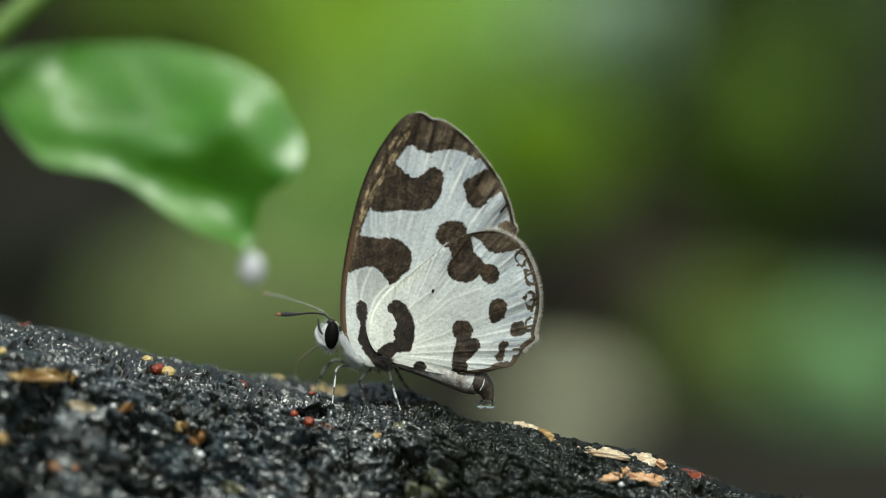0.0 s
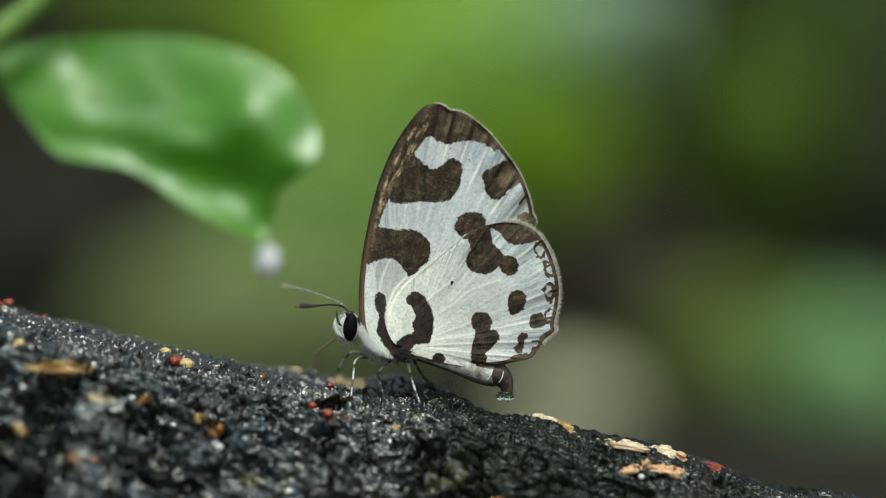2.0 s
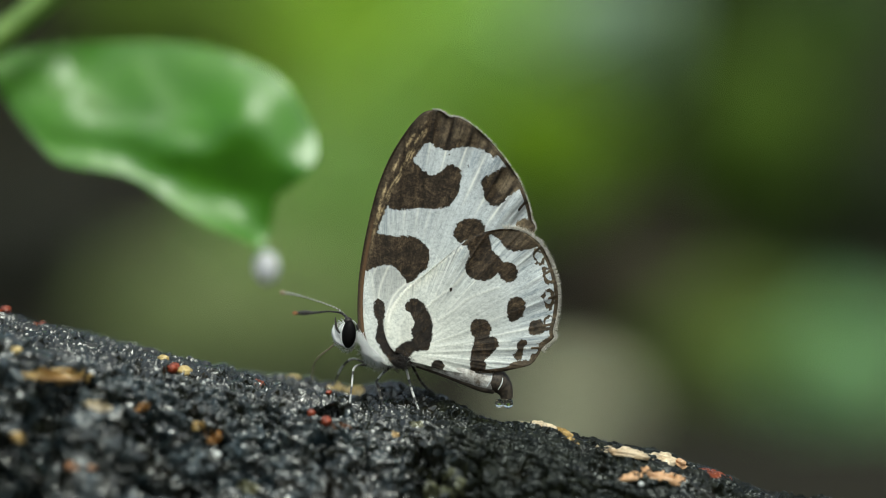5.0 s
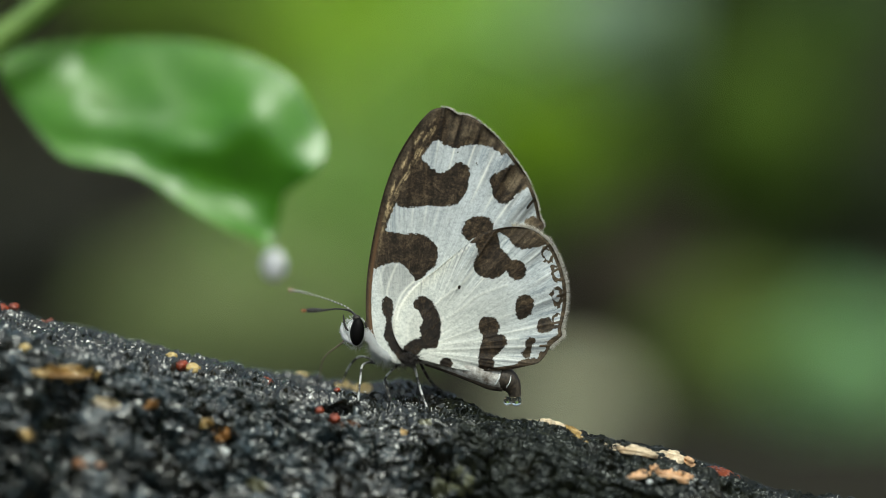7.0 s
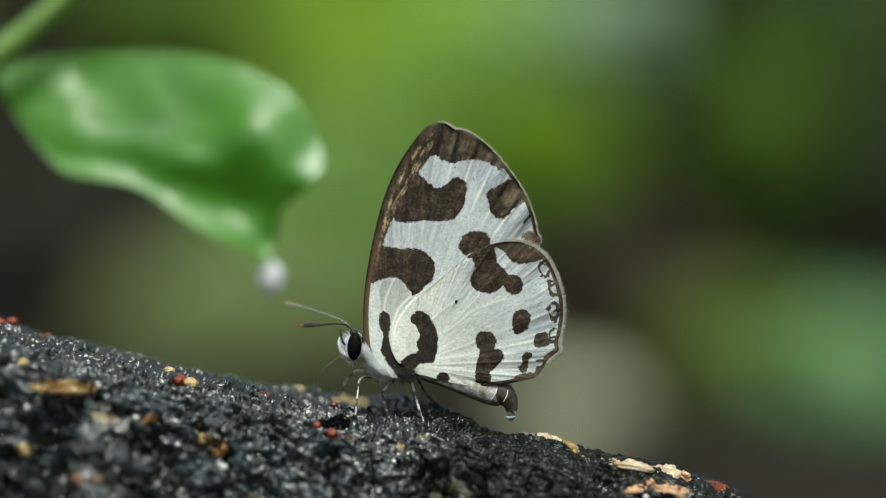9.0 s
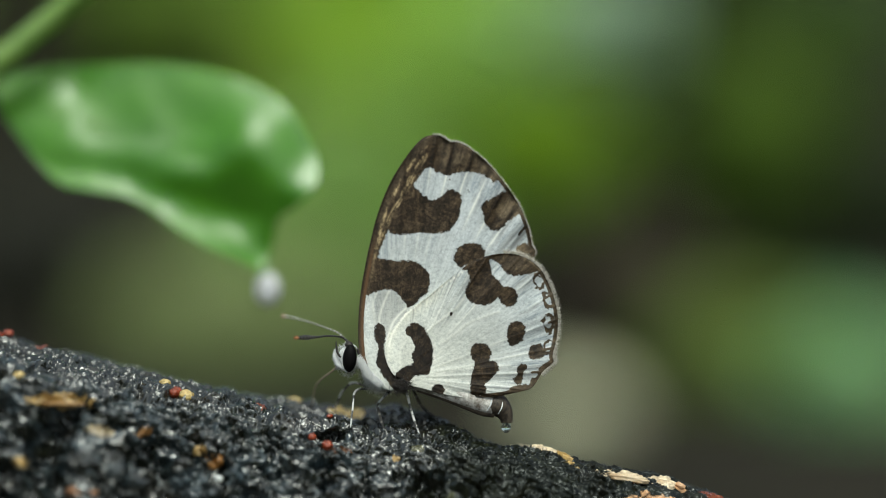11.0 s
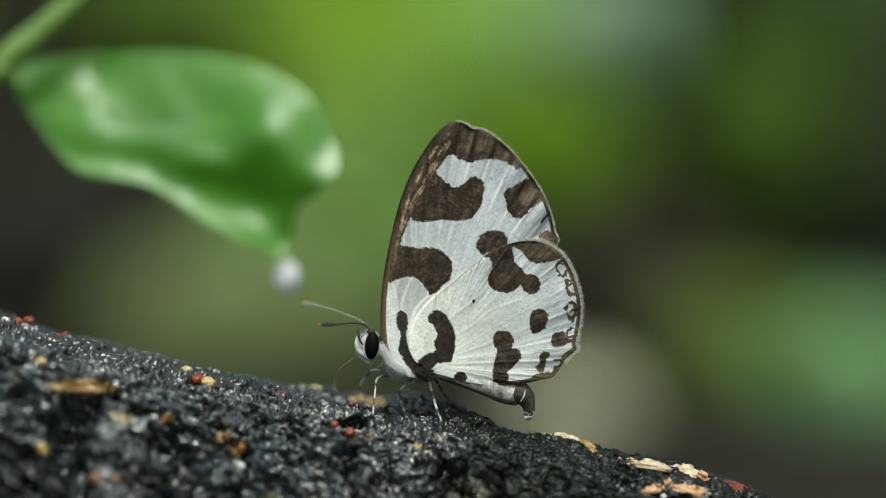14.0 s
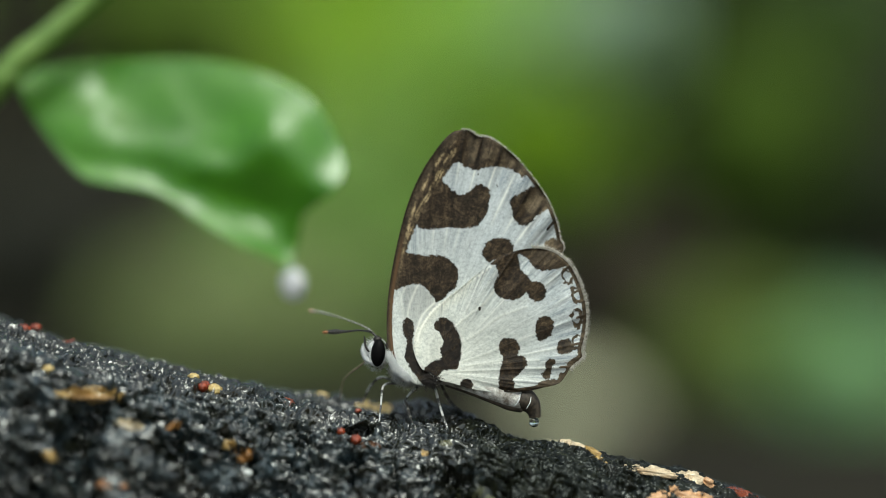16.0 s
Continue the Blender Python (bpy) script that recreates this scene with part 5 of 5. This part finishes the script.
def build_leaf():
    """A broad wet leaf that hangs from a green stem, its blade waved, tip down with a water drop."""
    deep = 170.0
    k = deep / PLANE

    def at(a, b, y):
        return Vector(((a - 784) / GRID * k / 1000, y / 1000, EYE + (441 - b) / GRID * k / 1000))

    plant = thing("leafy_plant", (-0.05, 0.172, 0), "green plant stem with one broad wet drooping leaf", "plant")
    up = catmull([(-52, 116), (-22, 92), (60, 76), (160, 72), (280, 74), (390, 98), (470, 140), (515, 200), (540, 270), (515, 318), (468, 350), (455, 400), (440, 452)], 90)
    lo = catmull([(-52, 116), (-40, 150), (-5, 200), (40, 255), (80, 290), (140, 303), (197, 314), (243, 338), (294, 375), (348, 406), (396, 426), (425, 440), (440, 452)], 90)
    nv = 61
    s = np.linspace(0, 1, nv)
    t = np.linspace(0, 1, 90)
    T, S = np.meshgrid(t, s, indexing="ij")
    A = up[:, None, 0] * (1 - S) + lo[:, None, 0] * S
    B = up[:, None, 1] * (1 - S) + lo[:, None, 1] * S
    Y = deep + leaf_depths(k)(A, B)
    X = (A - 784) / GRID * k / 1000
    Z = EYE + (441 - B) / GRID * k / 1000
    front = np.stack([X, Y / 1000, Z], -1).reshape(-1, 3)
    back = front + np.array((0, 0.0003, 0.0))
    wet = np.full(A.shape, 0.5)
    for a, b, ra, rb in LEAF_HIGHLIGHTS:
        wet = np.maximum(wet, np.exp(-((A - a) / ra / 1.3) ** 2 - ((B - b) / rb / 1.3) ** 2))
    wet = wet.ravel()
    n = len(front)
    i = (np.arange(89)[:, None] * nv + np.arange(nv - 1)[None]).ravel()
    f = np.stack([i, i + 1, i + nv + 1, i + nv], 1).tolist() + np.stack([n + i, n + i + nv, n + i + nv + 1, n + i + 1], 1).tolist()
    for e in (0, nv - 1):
        j = np.arange(89) * nv + e
        f += np.stack([j, j + nv, n + j + nv, n + j], 1).tolist()
    blade = part("leaf_blade", np.vstack([front, back]), f, LEAF_WET, plant, "broad glossy wet green leaf blade", attrs=dict(wet=np.concatenate([wet, wet])))
    mid = [tuple(front.reshape(90, nv, 3)[q, 33] + np.array((0, 0.0002, 0))) for q in range(0, 90, 6)]
    v, f2, al = tube(mid, np.linspace(0.22, 0.08, len(mid)), 8, 60)
    part("midrib", v, f2, STEM_GREEN, blade, "pale green midrib")
    v, f2, al = tube([at(-58, 104, 170), at(-54, 112, 169.4), at(-40, 126, deep)], [0.6, 0.5, 0.4], 10, 16)
    part("leaf_stalk", v, f2, STEM_GREEN, plant)
    stem = [at(160, -90, 171), at(75, -18, 171), at(10, 40, 170.5), at(-58, 104, 170), at(-150, 240, 170), at(-260, 620, 171), at(-300, 1600, 172), Vector((-0.045, 0.172, -0.002))]
    v, f2, al = tube(stem, [0.75, 0.8, 0.85, 0.95, 1.0, 1.1, 1.3, 1.4], 14, 120)
    part("stem", v, f2, STEM_GREEN, plant, "slim green stem")
    return at


# ------------------------------------------------------------------ the blurred wood behind
def ground_height(x, y):
    s = np.clip((np.hypot(x, y) - 2.6) / 7.0, 0, 1) * np.clip((y + 3.0) / 5.0, 0.12, 1)
    return 1.9 * s * s * (3 - 2 * s) + 0.10 * (fbm(x * 0.9, y * 0.9, 3, 0.5, 15) - 0.5) * np.clip((np.hypot(x, y) - 0.5) / 1.0, 0, 1)


def build_ground():
    xs = np.concatenate([-np.geomspace(400, 10.5, 16), np.linspace(-10, 10, 161), np.geomspace(10.5, 400, 16)])
    ys = np.concatenate([-np.geomspace(400, 10.5, 16), np.linspace(-10, 10, 161), np.geomspace(10.5, 600, 16)])
    X, Y = np.meshgrid(xs, ys)
    v = np.stack([X, Y, ground_height(X, Y)], -1).reshape(-1, 3)
    w, h = len(xs), len(ys)
    i = (np.arange(h - 1)[:, None] * w + np.arange(w - 1)[None]).ravel()
    me = bpy.data.meshes.new("ground")
    me.from_pydata(v.tolist(), [], np.stack([i, i + 1, i + w + 1, i + w], 1).tolist())
    me.polygons.foreach_set("use_smooth", [True] * len(me.polygons))
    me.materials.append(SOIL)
    tagged(new("ground", me), "dark damp soil with leaf litter rising to a bank", "ground", kind="structure")


def shrub(a, b, y, ra, rb, count, size, dark, light, label, seed, flat=0.5, gloss=0.4, name="shrub"):
    """A leafy plant: thin stems from the soil to a loose crown of many bent leaves. a, b: its heart on the drawing grid, y metres ahead."""
    rng = np.random.default_rng(seed)
    c = np.array(sight(a, b, y))
    k = y * 1000 / PLANE / GRID / 1000
    rx, rz = ra * k, rb * k
    gz = float(ground_height(np.array([c[0]]), np.array([y + 0.1]))[0])
    o = thing(name, (c[0], y + 0.1, gz), label, "shrub")
    v, f = [], []
    for _ in range(count):
        d = rng.normal(0, 1, 3)
        d *= rng.uniform(0.15, 1.0) ** 0.5 / np.linalg.norm(d)
        p = c + d * np.array((rx, rx * 0.8, rz))
        if p[2] < gz + 0.01:
            continue
        # each leaf: a long bent diamond of six faces
        nrm = np.array((rng.normal(0, 0.35), -flat + rng.normal(0, 0.25), 1 - flat + rng.normal(0, 0.2)))
        nrm /= np.linalg.norm(nrm)
        t = np.cross(nrm, rng.normal(0, 1, 3))
        t /= np.linalg.norm(t)
        u = np.cross(nrm, t)
        L = size * rng.uniform(0.6, 1.3)
        W = L * rng.uniform(0.22, 0.34)
        m = len(v)
        v += [p - t * L / 2, p - t * L * 0.1 + u * W - nrm * W * 0.3, p - t * L * 0.1 - u * W - nrm * W * 0.3, p - t * L * 0.1 + nrm * 0.1 * W,
              p + t * L * 0.25 + u * W * 0.7 - nrm * W * 0.5, p + t * L * 0.25 - u * W * 0.7 - nrm * W * 0.5, p + t * L * 0.25 - nrm * 0.15 * W, p + t * L / 2 - nrm * W * 0.8]
        f += [(m, m + 3, m + 1), (m, m + 2, m + 3), (m + 1, m + 3, m + 6, m + 4), (m + 3, m + 2, m + 5, m + 6), (m + 4, m + 6, m + 7), (m + 6, m + 5, m + 7)]
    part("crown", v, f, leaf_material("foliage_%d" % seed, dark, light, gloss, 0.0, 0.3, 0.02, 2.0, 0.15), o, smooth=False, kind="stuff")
    for q in range(4):
        top = c + rng.normal(0, 0.35, 3) * np.array((rx, rx * 0.6, rz))
        foot = np.array((c[0] + rng.normal(0, 0.03), y + 0.1 + rng.normal(0, 0.03), gz - 0.02))
        if top[2] < gz + 0.03:
            top[2] = gz + 0.03
        sv, sf, al = tube([foot, foot * 0.6 + top * 0.4 + np.array((0.02, 0, 0)), top], [5, 4, 2], 6, 12)
        part("stalk", sv, sf, TRUNK, o)
    return o


def build_background():
    build_ground()
    G = lambda r, g_, b: (r, g_, b)
    rows = [
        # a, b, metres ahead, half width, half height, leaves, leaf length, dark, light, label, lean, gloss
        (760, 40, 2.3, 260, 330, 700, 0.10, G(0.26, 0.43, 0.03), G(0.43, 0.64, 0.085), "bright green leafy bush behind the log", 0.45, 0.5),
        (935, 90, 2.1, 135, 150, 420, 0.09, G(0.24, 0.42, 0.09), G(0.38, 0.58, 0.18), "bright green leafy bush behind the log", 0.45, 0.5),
        (945, 235, 1.9, 85, 62, 240, 0.08, G(0.12, 0.22, 0.010), G(0.19, 0.32, 0.016), "yellow-green leafy bush behind the log", 0.45, 0.55),
        (250, 0, 2.6, 380, 150, 620, 0.10, G(0.13, 0.21, 0.035), G(0.23, 0.35, 0.06), "olive green leafy bush behind the log", 0.45, 0.6),
        # pale leaves stand in for a patch of bright light here
        (1090, 20, 2.0, 85, 80, 220, 0.07, G(0.34, 0.48, 0.34), G(0.48, 0.61, 0.49), "grey-green leafy sprig behind the log, paled for a bright spot", 0.4, 0.4),
        (1350, 205, 1.9, 65, 105, 240, 0.07, G(0.055, 0.105, 0.010), G(0.105, 0.175, 0.018), "mid green leafy bush behind the log", 0.45, 0.6),
        (1470, 30, 2.3, 110, 110, 300, 0.09, G(0.05, 0.09, 0.025), G(0.10, 0.16, 0.045), "mid green leafy bush behind the log", 0.45, 0.6),
        (1298, 606, 1.6, 84, 62, 300, 0.055, G(0.10, 0.15, 0.024), G(0.17, 0.24, 0.046), "low yellow-green leafy plant on the soil", 0.45, 0.5),
        (1405, 615, 1.7, 56, 50, 140, 0.055, G(0.06, 0.115, 0.03), G(0.11, 0.19, 0.06), "low green leafy plant on the soil", 0.45, 0.5),
        (1505, 672, 1.45, 82, 92, 420, 0.05, G(0.17, 0.32, 0.14), G(0.30, 0.50, 0.25), "low pale green leafy plant on the soil", 0.45, 0.5),
        (1120, 480, 1.9, 85, 75, 260, 0.07, G(0.050, 0.042, 0.030), G(0.10, 0.082, 0.060), "dry brown leafy twigs behind the log", 0.45, 0.7),
        # next two: near-black leaves, background shade put into their colour
        (70, 410, 2.2, 130, 90, 380, 0.09, G(0.016, 0.018, 0.012), G(0.046, 0.046, 0.036), "leafy bush behind the log, shade put into its leaf colour", 0.45, 0.7),
        (1520, 335, 2.2, 130, 105, 340, 0.09, G(0.014, 0.022, 0.009), G(0.032, 0.042, 0.018), "green leafy bush behind the log, leaves darkened for shade", 0.45, 0.6),
        (610, 400, 2.1, 160, 190, 420, 0.09, G(0.18, 0.30, 0.075), G(0.29, 0.45, 0.13), "mid green leafy bush behind the log", 0.45, 0.6),
        (425, 555, 1.8, 225, 90, 560, 0.07, G(0.13, 0.16, 0.06), G(0.225, 0.275, 0.115), "low olive leafy plant on the soil", 0.45, 0.6),
    ]
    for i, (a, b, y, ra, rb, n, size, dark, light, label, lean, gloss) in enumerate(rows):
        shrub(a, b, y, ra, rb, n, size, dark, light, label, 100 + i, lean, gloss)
    # a pale stone on the soil, and trunks coloured near black for background shade
    rng = np.random.default_rng(44)
    for q in range(14):
        a, y, r = 1012 + rng.normal(0, 30), rng.uniform(1.05, 1.4), rng.uniform(7.5, 11.5)
        c = Vector(((a - 784) / GRID * y / PLANE, y, 0.0))
        c.z = float(ground_height(np.array([c.x]), np.array([y]))[0]) + r * 0.0011
        stone = thing("stone", c, "pale olive rounded stone on the soil", "stone", "stones behind the log")
        v, f = ball(c, r * 1.35, r, r * 1.25, 14, 20, rng.uniform(-30, 30), 0.2, q)
        part("rock", v, f, STONE, stone)
    for a, y, r, label, skin in ((1238, 2.0, 46, "mossy tree trunk, shade put into its dark bark", MOSSY), (-5, 2.4, 56, "tree trunk, shade put into its dark bark", TRUNK)):
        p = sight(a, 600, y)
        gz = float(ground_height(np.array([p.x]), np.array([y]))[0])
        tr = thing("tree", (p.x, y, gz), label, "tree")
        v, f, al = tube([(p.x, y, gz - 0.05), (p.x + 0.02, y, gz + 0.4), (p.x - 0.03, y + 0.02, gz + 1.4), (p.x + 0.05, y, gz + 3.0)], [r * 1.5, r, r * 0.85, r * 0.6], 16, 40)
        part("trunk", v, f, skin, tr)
        for k, (h, side) in enumerate(((1.1, 1), (1.6, -1), (2.2, 1))):
            v, f, al = tube([(p.x, y, gz + h), (p.x + side * 0.35, y + 0.1, gz + h + 0.25), (p.x + side * 0.8, y + 0.2, gz + h + 0.7)], [r * 0.4, r * 0.28, r * 0.12], 10, 20)
            part("branch", v, f, skin, tr)
        # a loose crown high above the clearing
        rng2, cv, cf = np.random.default_rng(int(a) + 103), [], []
        for _ in range(500):
            q = np.array((p.x, y, gz + 3.0)) + rng2.normal(0, 1, 3) * np.array((0.42, 0.35, 0.30)) * (r / 60 + 0.5)
            t1, t2 = Vector(rng2.normal(0, 1, 3)).normalized() * 0.045, Vector(rng2.normal(0, 1, 3)).normalized() * 0.02
            m0 = len(cv)
            cv += [Vector(q) - t1, Vector(q) + t2, Vector(q) + t1, Vector(q) - t2 + Vector((0, 0, 0.006))]
            cf += [(m0, m0 + 1, m0 + 2, m0 + 3)]
        part("crown", cv, cf, CANOPY, tr, "loose green leafy crown", smooth=False, kind="stuff")
        for k in range(5):
            t = 2 * math.pi * k / 5
            v, f, al = tube([(p.x, y, gz + 0.12), (p.x + 0.10 * math.cos(t), y + 0.10 * math.sin(t), gz + 0.03), (p.x + 0.22 * math.cos(t), y + 0.22 * math.sin(t), gz - 0.02)], [r * 0.5, r * 0.4, r * 0.2], 8, 12)
            part("root", v, f, skin, tr)


build_background()
build_log()
LEAF_AT = build_leaf()
build_butterfly()
build_flecks()
water_drop("water_drop", LEAF_AT(446, 475, 169.9), 0.86, "water drop hanging from the leaf tip, whitened for bright sky", 1.25, WATER_BRIGHT)
DROP_L = water_drop("water_drop", on_grid(851, 715.5, 150.3), 0.25, "small clear droplet at the abdomen tip")
DROP_R = water_drop("water_drop", on_grid(867, 715.5, 150.45), 0.30, "small clear droplet at the abdomen tip")
DROP_BIG = water_drop("water_drop", on_grid(858, 684, 150.45), 0.40, "large clear droplet squeezed from the abdomen")


# ------------------------------------------------------------------ motion
def motions():
    def at(a, b, y):
        return Matrix.Translation(on_grid(a, b, y))

    walk(DROP_R, [(0.0, at(867, 715.5, 150.45)), (8.5, at(867, 715.5, 150.45)), (8.8, at(863, 715, 150.45)), (9.2, at(863, 715.5, 150.45)), (11.3, at(863, 716, 150.45)), (16.0, at(863, 715.5, 150.45))])
    walk(DROP_L, [(0.0, at(851, 715.5, 150.3)), (8.6, at(851, 715.5, 150.3)), (8.7, at(850, 718, 150.3)), (8.8, at(862.5, 714, 150.45)), (9.2, at(863, 714.5, 150.45)), (11.3, at(863, 715, 150.45)), (16.0, at(863, 714.5, 150.45))])
    walk(DROP_BIG, [(0.0, at(858, 684, 150.45)), (8.5, at(858, 684, 150.45)), (8.6, at(865, 723, 150.45)), (8.7, at(863, 733, 150.45)), (8.8, at(863, 780, 150.45)), (9.0, at(863, 800, 150.45)), (16.0, at(863, 800, 150.45))])


motions()
